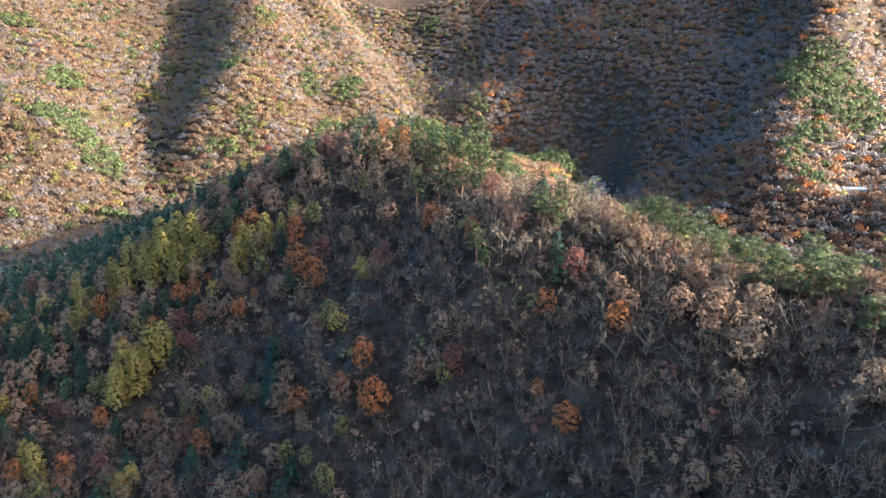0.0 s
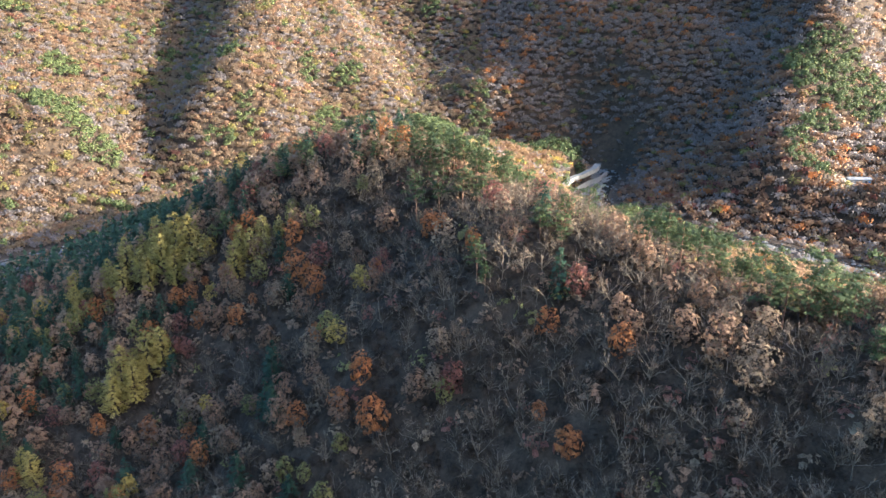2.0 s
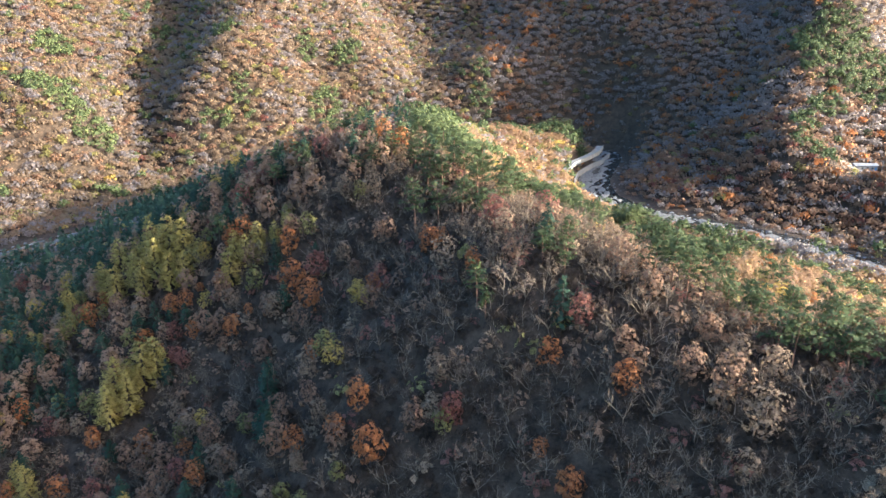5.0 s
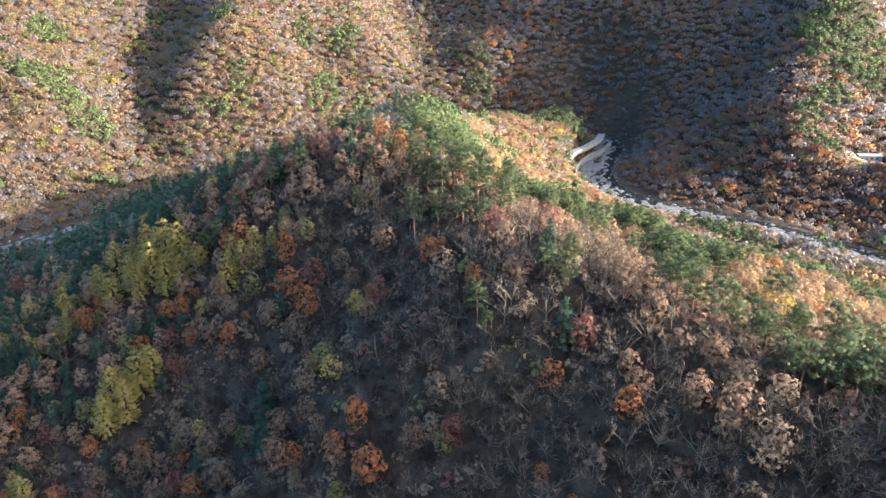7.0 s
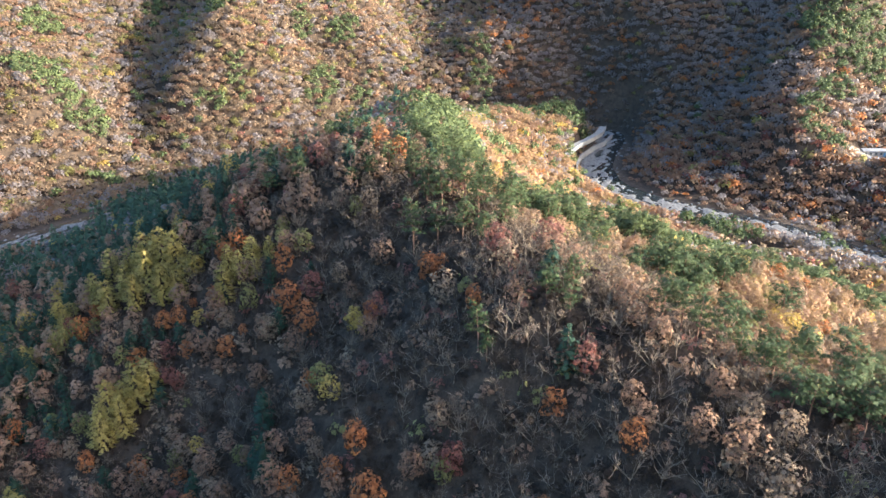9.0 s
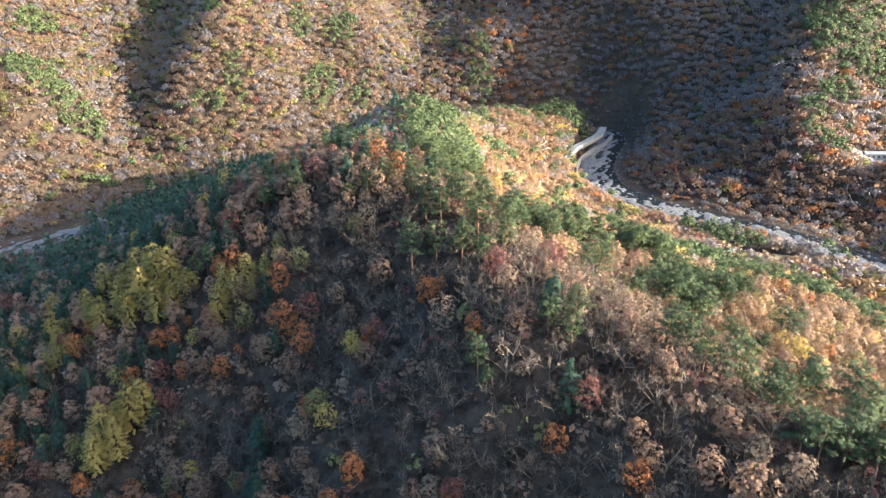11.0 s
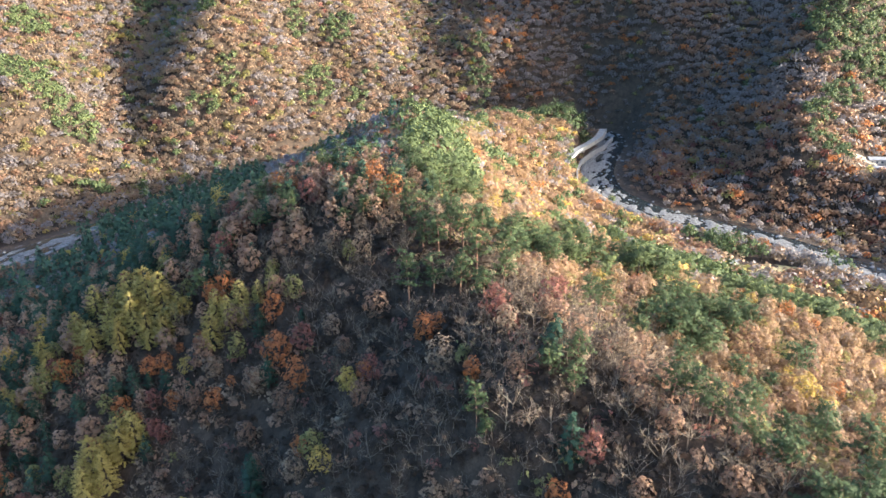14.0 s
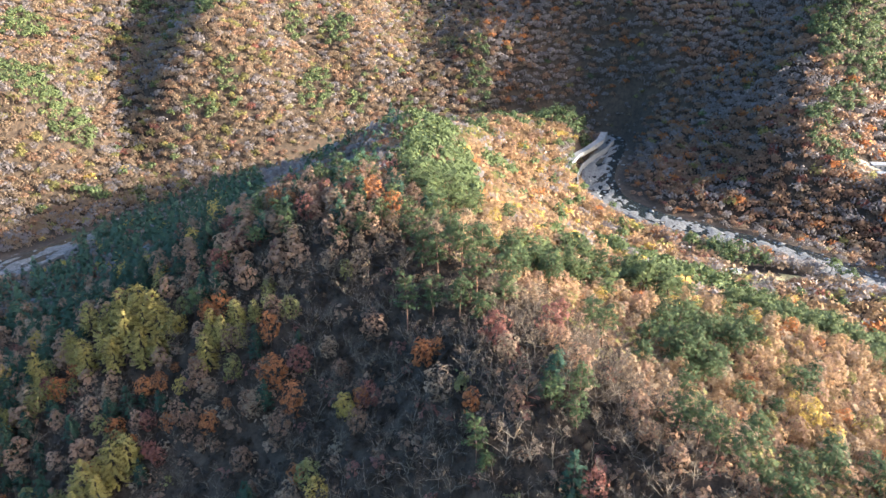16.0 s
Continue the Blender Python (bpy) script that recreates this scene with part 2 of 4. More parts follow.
COUNT = len(KNOTS)
SYSTEM = np.zeros((COUNT + 3, COUNT + 3))
SYSTEM[:COUNT, :COUNT] = kernel(KNOTS[:, 0], KNOTS[:, 1]) + 6.0 * np.eye(COUNT)
SYSTEM[:COUNT, COUNT:] = np.c_[np.ones(COUNT), KNOTS[:, :2]]
SYSTEM[COUNT:, :COUNT] = SYSTEM[:COUNT, COUNT:].T
WEIGHTS = np.linalg.solve(SYSTEM, np.r_[KNOTS[:, 2], 0, 0, 0])
def height(x, y):
    """The land's height at places x, y (arrays)."""
    x, y = np.atleast_1d(np.asarray(x, float)), np.atleast_1d(np.asarray(y, float))
    out = np.empty(len(x))
    for i in range(0, len(x), 4000):
        s = slice(i, i + 4000)
        out[s] = kernel(x[s], y[s]) @ WEIGHTS[:COUNT] + WEIGHTS[COUNT] + WEIGHTS[COUNT + 1] * x[s] + WEIGHTS[COUNT + 2] * y[s]
    return out

RIVER = np.array(dense(LAND["river"], 12.0))


def near_line(x, y, line):
    """Distance to a line of places, and its height at the nearest one."""
    best, level = np.full(len(x), 1e9), np.zeros(len(x))
    for a, b in zip(line, line[1:]):
        ab = (b - a)[:2]
        k = np.clip(((x - a[0]) * ab[0] + (y - a[1]) * ab[1]) / max(ab @ ab, 1e-6), 0, 1)
        d = np.hypot(x - a[0] - k * ab[0], y - a[1] - k * ab[1])
        nearer = d < best
        best = np.where(nearer, d, best)
        level = np.where(nearer, a[2] + k * (b - a)[2], level)
    return best, level


def smooth(a, b, v):
    k = np.clip((v - a) / (b - a), 0, 1)
    return k * k * (3 - 2 * k)


def wave(x, y, size, seed):
    """A smooth, uneven wave field in -1..1."""
    r = np.random.RandomState(seed)
    out = np.zeros(np.shape(x))
    for i in range(9):
        a, k = r.uniform(0, 2 * np.pi), r.uniform(0.6, 1.9) * 2 * np.pi / size
        out = out + np.sin(k * (np.cos(a) * x + np.sin(a) * y) + r.uniform(0, 7))
    return out / 4.5


def ground_height(x, y):
    """The finished ground: the land with small bumps, the river's bed and the plain beyond."""
    x, y = np.atleast_1d(np.asarray(x, float)), np.atleast_1d(np.asarray(y, float))
    z = height(x, y)
    far = smooth(900, 1700, np.hypot(x, y - 300))
    z = z * (1 - far) + far * (230 + 90 * wave(x, y, 1400, 5))
    d, level = near_line(x, y, RIVER)
    bumps = 1.3 * wave(x, y, 38, 1) + 0.5 * wave(x, y, 13, 2) + 3.5 * wave(x, y, 130, 3) * smooth(420, 620, y)
    z = z + bumps * smooth(15, 45, d)
    bed = smooth(12, 26, d)
    return z * bed + (level - 0.6) * (1 - bed)


def graded(low, high, step, reach):
    """Coordinates: even from low to high, then ever wider to the reach."""
    mid = list(np.arange(low, high + 0.1, step))
    out, s = [], step
    p = high
    while p < reach:
        s *= 1.22
        p += s
        out.append(p)
    back, s, p = [], step, low
    while p > -reach:
        s *= 1.22
        p -= s
        back.append(p)
    return np.array(back[::-1] + mid + out)


def mesh_of(name, verts, faces, materials, slots=None, tint=None, smooth_shade=False, normals=None):
    """A mesh from arrays; faces all of one width."""
    verts, faces = np.asarray(verts, np.float32), np.asarray(faces, np.int32)
    me = bpy.data.meshes.new(name)
    me.vertices.add(len(verts))
    me.vertices.foreach_set("co", verts.ravel())
    me.loops.add(faces.size)
    me.loops.foreach_set("vertex_index", faces.ravel())
    me.polygons.add(len(faces))
    me.polygons.foreach_set("loop_start", np.arange(0, faces.size, faces.shape[1], dtype=np.int32))
    for m in materials:
        me.materials.append(m)
    if slots is not None:
        me.polygons.foreach_set("material_index", np.asarray(slots, np.int32))
    me.polygons.foreach_set("use_smooth", np.full(len(faces), smooth_shade))
    if tint is not None:
        me.attributes.new("tint", "FLOAT", "POINT").data.foreach_set("value", np.asarray(tint, np.float32))
    me.update(calc_edges=True)
    if normals is not None:
        normals = np.asarray(normals, np.float32)
        me.polygons.foreach_set("use_smooth", np.full(len(faces), True))
        me.normals_split_custom_set_from_vertices(normals / (np.linalg.norm(normals, axis=1)[:, None] + 1e-9))
    return me


def sheet(name, gx, gy, z, mat):
    """A grid sheet: gx, gy, z are 2D arrays."""
    r, c = gx.shape
    i = np.arange(r * c).reshape(r, c)
    faces = np.stack([i[:-1, :-1], i[:-1, 1:], i[1:, 1:], i[1:, :-1]], -1).reshape(-1, 4)
    return new(name, mesh_of(name, np.stack([gx, gy, z], -1).reshape(-1, 3), faces, [mat], smooth_shade=True))


gx, gy = np.meshgrid(graded(-420, 420, 6, 4200), graded(-60, 900, 6, 4200))
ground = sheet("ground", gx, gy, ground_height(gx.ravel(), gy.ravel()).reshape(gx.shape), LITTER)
tagged(ground, "steep valley ground covered with brown fallen leaves", "ground", kind="structure")


def ribbon(name, line, left, right, lift, mat, across=6, rough=0.0, seed=0):
    """A strip along a line, from left to right metres beside it."""
    line = np.array(line, float)
    d = np.gradient(line[:, :2], axis=0)
    d /= np.linalg.norm(d, axis=1)[:, None]
    side = np.stack([d[:, 1], -d[:, 0]], -1)
    k = np.linspace(-left, right, across)
    px = line[:, None, 0] + side[:, None, 0] * k
    py = line[:, None, 1] + side[:, None, 1] * k
    pz = line[:, None, 2] + lift + rough * wave(px, py, 9, seed)
    return sheet(name, px, py, pz, mat)


river_fine = np.array(dense(LAND["river"], 3.0))
river_fine = river_fine[np.abs(river_fine[:, 0]) < 300]
for _ in range(12):                                           # round the bends
    river_fine[1:-1] = (river_fine[:-2] + 2 * river_fine[1:-1] + river_fine[2:]) / 4


def riverbed():
    """The stony bed: humps and hollows, deeper along the outer side of the stream."""
    line = river_fine
    d = np.gradient(line[:, :2], axis=0)
    d /= np.linalg.norm(d, axis=1)[:, None]
    side = np.stack([d[:, 1], -d[:, 0]], -1)
    k = np.linspace(-14, 14, 27)[None, :] * np.where((line[:, 0] > 110) & (line[:, 1] < 425), 0.9, 1.1)[:, None]
    bx, by = line[:, None, 0] + side[:, None, 0] * k, line[:, None, 1] + side[:, None, 1] * k
    humps = 0.45 * wave(bx, by, 14, 4) + 0.4 * wave(bx, by, 5, 7) + 0.3 * wave(bx, by, 40, 8)
    channel = 1.1 * np.exp(-((k + 9) / 4.5) ** 2) + 0.6 * smooth(-9, -13, k)
    bz = line[:, None, 2] + 0.08 + humps * 1.15 - channel - 1.3 * smooth(0.8, 1.0, np.abs(np.linspace(-1, 1, 27)))
    return sheet("riverbed", bx, by, bz, GRAVEL)


bed = tagged(riverbed(), "pale stony riverbed with humps of gravel", "riverbed", kind="structure")

# ---- trees: shapes ----


class Shape:
    """Gathers triangles and quads as quads (a triangle repeats no corner: thin tubes are built of quads)."""

    def __init__(self, seed):
        self.r = np.random.RandomState(seed)
        self.v, self.f, self.n, self.w = [], [], 0, []

    def tube(self, pts, radii, sides=4):
        pts = [np.asarray(p, float) for p in pts]
        base = self.n
        for i, p in enumerate(pts):
            d = pts[min(i + 1, len(pts) - 1)] - pts[max(i - 1, 0)]
            d /= np.linalg.norm(d) + 1e-9
            a = np.cross(d, (0, 0, 1) if abs(d[2]) < 0.9 else (1, 0, 0))
            a /= np.linalg.norm(a)
            b = np.cross(d, a)
            for k in range(sides):
                t = 2 * np.pi * k / sides
                self.v.append(p + radii[i] * (a * np.cos(t) + b * np.sin(t)))
                self.w.append(a * np.cos(t) + b * np.sin(t))
        for i in range(len(pts) - 1):
            for k in range(sides):
                o, q = base + i * sides, base + (i + 1) * sides
                self.f.append((o + k, o + (k + 1) % sides, q + (k + 1) % sides, q + k))
        self.n = base + len(pts) * sides

    def slivers(self, a, b, width):
        """Thin twigs from points a to points b."""
        a, b = np.asarray(a, float), np.asarray(b, float)
        side = np.cross(b - a, self.r.normal(0, 1, a.shape))
        side /= np.linalg.norm(side, axis=1)[:, None] + 1e-9
        q = np.stack([a - side * width, a + side * width, b + side * width * 0.3, b - side * width * 0.3], 1)
        self.v += list(q.reshape(-1, 3))
        self.w += list(np.repeat(np.cross(side, b - a), 4, 0))
        self.f += [tuple(self.n + 4 * i + k for k in range(4)) for i in range(len(a))]
        self.n += 4 * len(a)

    def cards(self, centres, normals, size, wide=1.0, jitter=0.4):
        """Uneven leaf sprays at the centres, facing roughly along the normals."""
        c, nrm = np.asarray(centres, float), np.asarray(normals, float)
        m = len(c)
        soft = nrm / (np.linalg.norm(nrm, axis=1)[:, None] + 1e-9) + self.r.normal(0, 0.15, (m, 3))
        self.w += list(np.repeat(soft, 4, 0))
        nrm = nrm + self.r.normal(0, jitter, (m, 3))
        nrm /= np.linalg.norm(nrm, axis=1)[:, None]
        a = np.cross(nrm, self.r.normal(0, 1, (m, 3)))
        a /= np.linalg.norm(a, axis=1)[:, None] + 1e-9
        b = np.cross(nrm, a)
        s = size * self.r.uniform(0.6, 1.35, (m, 1)) * 0.5
        q = np.stack([c + (a * self.r.uniform(0.7, 1.25, (m, 1)) * wide + b * self.r.uniform(-0.4, 0.4, (m, 1))) * s,
                      c + (b * self.r.uniform(0.7, 1.25, (m, 1)) + a * self.r.uniform(-0.4, 0.4, (m, 1))) * s + nrm * s * self.r.uniform(-0.3, 0.3, (m, 1)),
                      c - (a * self.r.uniform(0.7, 1.25, (m, 1)) * wide + b * self.r.uniform(-0.4, 0.4, (m, 1))) * s,
                      c - (b * self.r.uniform(0.7, 1.25, (m, 1)) + a * self.r.uniform(-0.4, 0.4, (m, 1))) * s + nrm * s * self.r.uniform(-0.3, 0.3, (m, 1))], 1)
        self.v += list(q.reshape(-1, 3))
        self.f += [tuple(self.n + 4 * i + k for k in range(4)) for i in range(m)]
        self.n += 4 * m

    def arrays(self):
        return np.array(self.v), np.array(self.f), np.array(self.w)


def unit(v):
    return v / (np.linalg.norm(v) + 1e-9)


def broadleaf_limbs(s, h, spread, thick, limbs=8, subs=2):
    """Trunk and limbs of a broadleaf tree; returns the limb ends."""
    r = s.r
    lean = r.normal(0, 0.05, 2) * h
    trunk = [np.array((lean[0] * k + 0.12 * math.sin(5 * k + lean[0]), lean[1] * k, h * 0.8 * k)) for k in (-0.06, 0.2, 0.45, 0.7, 1.0)]
    s.tube(trunk, [thick * w for w in (1.25, 0.95, 0.75, 0.5, 0.22)], 5)
    ends = [(trunk[-1], np.array((0, 0, 1.0)))]
    for i in range(limbs):
        k = 0.24 + 0.7 * (i + 0.5) / limbs
        base = np.array((lean[0] * k, lean[1] * k, h * 0.8 * k))
        a = i * 2.4 + r.uniform(-0.4, 0.4)
        out = np.array((math.cos(a), math.sin(a), 0)) * spread * r.uniform(0.65, 1.05) * (1.15 - 0.55 * k)
        up = h * r.uniform(0.12, 0.26) * (1.3 - 0.3 * k)
        mid = base + out * 0.45 + np.array((0, 0, up * 0.35))
        tip = base + out + np.array((0, 0, up))
        s.tube([base, mid, tip], [thick * 0.42 * (1.2 - k * 0.5), thick * 0.27, thick * 0.1], 3)
        ends.append((tip, unit(tip - mid)))
        for j in range(subs):
            side = mid + (tip - mid) * r.uniform(0.1, 0.5)
            tip2 = side + unit(out + r.normal(0, 0.6, 3) * spread + np.array((0, 0, 0.4 * spread))) * spread * r.uniform(0.35, 0.6)
            s.tube([side, tip2], [thick * 0.18, thick * 0.07], 3)
            ends.append((tip2, unit(tip2 - side)))
    return ends


def wander(r, start, way, length, steps, bend, lift=0.0):
    """A crooked line: each step turns a little and rises by lift."""
    pts, way = [np.asarray(start, float)], unit(np.asarray(way, float))
    for _ in range(steps):
        way = unit(way + r.normal(0, bend, 3) + (0, 0, lift))
        pts.append(pts[-1] + way * length / steps)
    return pts


def leafless(seed, h=9.5, spread=2.9, light=False):
    """Bare tree: a forked trunk, a fan of crooked rising limbs, boughs and fine twigs."""
    s, t = Shape(seed), Shape(seed + 50)
    r = s.r
    fork = np.array((*r.normal(0, 0.25, 2), h * r.uniform(0.12, 0.3)))
    s.tube([(0, 0, -0.6), fork * (0.6, 0.4, 0.5), fork], [0.14, 0.11, 0.09], 4)
    limbs = 5 if light else 6
    bough_a, bough_b, twig_a, twig_b = [], [], [], []
    for i in range(limbs):
        a = i * 6.283 / limbs + r.uniform(-0.5, 0.5)
        out = np.array((math.cos(a), math.sin(a), 0)) * (spread / 3)
        limb = wander(r, fork, out + (0, 0, r.uniform(1.0, 2.6)), h * r.uniform(0.5, 0.72), 3, 0.2, 0.06)
        s.tube(limb, [0.085, 0.068, 0.05, 0.02], 3)
        for j in range(5 if light else 7):
            k = r.uniform(0.25, 2.9)
            base = limb[int(k)] + (limb[int(k) + 1] - limb[int(k)]) * (k % 1)
            way = unit(out * r.uniform(0.0, 0.9) + r.normal(0, 0.55, 3) + (0, 0, 0.75))
            bough = wander(r, base, way, r.uniform(0.9, 1.9), 2, 0.3, 0.1)
            bough_a += bough[:-1]
            bough_b += bough[1:]
            m = 3 if light else 4
            q = bough[1] + (bough[2] - bough[1]) * r.uniform(-0.6, 1.0, (m, 1))
            twig_a += list(q)
            twig_b += list(q + (r.normal(0, 0.42, (m, 3)) + way * 0.6 + (0, 0, 0.3)) * r.uniform(0.6, 1.2, (m, 1)))
    s.slivers(bough_a, bough_b, 0.055)
    s.slivers(twig_a, twig_b, 0.042 if light else 0.034)
    m = 10 if light else 14
    pick = t.r.randint(0, len(twig_b), m)
    t.cards(np.array(twig_b)[pick] + t.r.normal(0, 0.3, (m, 3)), t.r.normal(0, 1, (m, 3)) + (0, 0, 0.4), 1.7)
    return s.arrays(), t.arrays()


def leafy(seed, h=9.0, spread=2.9, light=False):
    """Broadleaf tree with a billowing crown of leaf clumps over its limbs."""
    s, t = Shape(seed), Shape(seed + 50)
    broadleaf_limbs(s, h, spread * 0.85, 0.16, 4 if light else 5, 1)
    lobes, amount, size = (10, 17, 0.95) if light else (15, 24, 0.66)
    k = np.linspace(-0.75, 1.0, lobes)
    wide = np.sqrt(np.maximum(0.05, 1 - k ** 2 * 0.95)) * t.r.uniform(0.65, 1.1, lobes)
    turn = np.arange(lobes) * 2.4 + seed
    for i in range(lobes):
        l = np.array((math.cos(turn[i]) * wide[i], math.sin(turn[i]) * wide[i], k[i]))
        c = np.array((0, 0, h * 0.58)) + l * (spread * 0.62, spread * 0.62, h * 0.34)
        v = t.r.normal(0, 1, (amount, 3)) + l * 0.8
        v /= np.linalg.norm(v, axis=1)[:, None]
        rad = spread * t.r.uniform(0.22, 0.46)
        t.cards(c + v * rad * t.r.uniform(0.75, 1.1, (amount, 1)), v + (0, 0, 0.3) + 0.5 * l, size)
    return s.arrays(), t.arrays()


def conifer(seed, h=15.0, spread=2.6, whorls=15, droop=0.1, size=0.85, low=0.22, gaps=0.1, sprays=1.2, taper=0.75):
    """Conical conifer: whorls of branches round a straight trunk."""
    s, t = Shape(seed), Shape(seed + 50)
    s.tube([(0, 0, -0.6), (0, 0, h * 0.4), (0, 0, h * 0.97)], [0.24, 0.17, 0.03], 5)
    for i in range(whorls):
        k = i / (whorls - 1)
        z = h * (low + (0.985 - low) * k)
        reach = spread * (1 - k) ** taper * t.r.uniform(0.8, 1.12) * (0.75 + 0.6 * min(k * 4, 0.42)) + 0.25
        for j in range(7 if k < 0.75 else 4):
            if t.r.rand() < gaps:
                continue
            a = j * 0.9 + i * 1.7 + t.r.uniform(-0.3, 0.3)
            out = np.array((math.cos(a), math.sin(a), 0))
            l = reach * t.r.uniform(0.75, 1.12)
            tip = np.array((0, 0, z)) + out * l + np.array((0, 0, l * (0.25 - droop)))
            if l > 1.7:
                s.tube([(0, 0, z), tip], [0.045, 0.012], 3)
            m = 2 + int(l * sprays)
            ks = np.linspace(0.35, 1.02, m)[:, None]
            c = np.array((0, 0, z)) * (1 - ks) + tip * ks + t.r.normal(0, 0.12, (m, 3))
            t.cards(c, np.tile(np.array((0, 0, 0.8)) + out * 0.55, (m, 1)), size, 1.25)
    return s.arrays(), t.arrays()


def ridge_pine(seed, h=10.5, spread=3.0, light=False):
    """Red pine: bare lower trunk, irregular layered crown of needle pads."""
    s, t = Shape(seed), Shape(seed + 50)
    r = s.r
    bend = r.normal(0, 0.5, 2)
    spine = [np.array((bend[0] * k * k, bend[1] * k * k, h * k)) for k in (-0.05, 0.3, 0.6, 0.85, 0.97)]
    s.tube(spine, [0.22, 0.18, 0.14, 0.08, 0.03], 5)
    for i in range(15):
        k = 0.42 + 0.55 * i / 14
        base = np.array((bend[0] * k * k, bend[1] * k * k, h * k))
        a = i * 2.4 + r.uniform(-0.5, 0.5)
        l = spread * r.uniform(0.5, 1.05) * (1.2 - 0.75 * k) * 1.25
        tip = base + np.array((math.cos(a) * l, math.sin(a) * l, l * r.uniform(0.0, 0.35)))
        s.tube([base, (base + tip) / 2 - (0, 0, 0.1), tip], [0.07, 0.05, 0.02], 3)
        for q, w in ((tip, 1.0), (base * 0.45 + tip * 0.55, 0.8)):
            m = 7 if light else 15
            v = t.r.normal(0, 1, (m, 3)) * (0.66, 0.66, 0.22) * w
            t.cards(q + v, v * 0.5 + (0, 0, 0.9), 0.95 if light else 0.62, 1.2)
    return s.arrays(), t.arrays()


# ---- trees: where each kind grows ----
MID = {}
VARIANTS = 5
KINDS = {
    "bare": ("bare_tree", "leafless grey-barked deciduous tree with fine bare twigs", "tree", BARK),
    "tan": ("oak_tree", "oak with dry tan leaves on a wooded slope", "tree", BARK_DARK),
    "russet": ("oak_tree", "low oak with russet-tan leaves on the sunlit slope", "tree", BARK_DARK),
    "rust": ("oak_tree", "oak with rust-brown autumn leaves on a wooded slope", "tree", BARK_DARK),
    "orange": ("maple_tree", "maple with bright orange autumn leaves among bare trees", "tree", BARK_DARK),
    "maroon": ("maple_tree", "maple with dull red autumn leaves on a shaded slope", "tree", BARK_DARK),
    "gold": ("birch_tree", "broadleaf tree with golden-yellow autumn leaves", "tree", BARK),
    "olive": ("alder_tree", "broadleaf tree with fading yellow-green leaves", "tree", BARK_DARK),
    "larch": ("larch_tree", "tall larch with yellow needles on the shaded slope", "tree", BARK_DARK),
    "pine": ("pine_tree", "green red pine with layered needle crown on the ridge", "tree", BARK_PINE),
    "white_pine": ("conifer_tree", "dark blue-green conical conifer on the shaded slope", "tree", BARK_DARK),
}


def shapes_of(kind, i, light=False):
    if kind == "bare":
        return leafless(100 + i, 7.6 + 0.5 * i, 3.0 + 0.25 * i, light)
    if kind == "larch":
        return conifer(200 + i, 14.0, 4.3 + 0.15 * i, 26, 0.0, 0.48, 0.06, 0.1, 6.0, 0.52)
    if kind == "white_pine":
        return conifer(300 + i, 8.6 + 0.8 * i, 3.2, 8 if light else 12, 0.0, 1.25 if light else 0.85, 0.12, 0.14, 1.2 if light else 1.8)
    if kind == "pine":
        return ridge_pine(400 + i, 9.0 + 0.7 * i, 3.0, light)
    return leafy(500 + i + 10 * list(KINDS).index(kind), 7.2 + 0.6 * i, 2.9 + 0.2 * i, light)


MODEL = {}
for kind, (name, label, cat, bark) in KINDS.items():
    for i in range(VARIANTS):
        (tv, tf, tw), (cv, cf, cw) = shapes_of(kind, i)
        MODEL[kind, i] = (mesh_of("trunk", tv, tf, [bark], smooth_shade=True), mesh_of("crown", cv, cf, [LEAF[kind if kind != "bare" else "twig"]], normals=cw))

counted = {}


def plant(kind, x, y, z, scale, turn, i):
    """One tree: an Empty at its foot with its trunk and crown."""
    name, label, cat, bark = KINDS[kind]
    tree = tagged(new(name), label, cat, "woodland trees")
    tree.matrix_world = Matrix.LocRotScale((x, y, z), Euler((0, 0, turn)), (scale, scale, scale * random.uniform(0.92, 1.1)))
    for part_name, me in zip(("trunk", "crown"), MODEL[kind, i][:2]):
        new(part_name, me).parent = tree
    counted[kind] = counted.get(kind, 0) + 1


# Stands of pine: centre, half lengths along and across, turn in degrees.
PINES = [(0, 300, 15, 78, 0), (-8, 395, 12, 40, 0), (30, 376, 6, 20, -30), (100, 300, 16, 46, 35), (72, 200, 13, 12, 0), (140, 243, 42, 17, -20), (140, 348, 22, 10, -40), (80, 538, 38, 17, -18), (48, 500, 9, 18, 40), (24, 446, 6, 12, 30),
         (-258, 490, 34, 18, -25), (26, 215, 8, 10, 0), (58, 172, 8, 7, 0), (48, 255, 9, 9, 0), (66, 240, 9, 14, 20), (75, 262, 8, 14, 30), (-96, 573, 10, 22, -10), (-64, 580, 7, 16, 0), (-168, 521, 13, 6, 0), (-155, 550, 6, 9, 0), (-120, 627, 8, 14, 0),
         (-178, 605, 12, 10, 0), (-311, 580, 12, 22, 20), (-291, 503, 8, 12, 0), (292, 525, 42, 36, 40), (33, 620, 8, 26, 0), (232, 455, 9, 9, 0), (255, 475, 14, 10, 30), (-210, 440, 12, 6, 0), (219, 428, 7, 10, 30), (231, 421, 5, 8, 20)]


def in_pines(x, y, ragged):
    for cx, cy, a, b, turn in PINES:
        c, s = math.cos(radians(turn)), math.sin(radians(turn))
        dx, dy = x - cx, y - cy
        if ((dx * c + dy * s) / a) ** 2 + ((-dx * s + dy * c) / b) ** 2 < 1 + 0.35 * ragged:
            return True
    return False


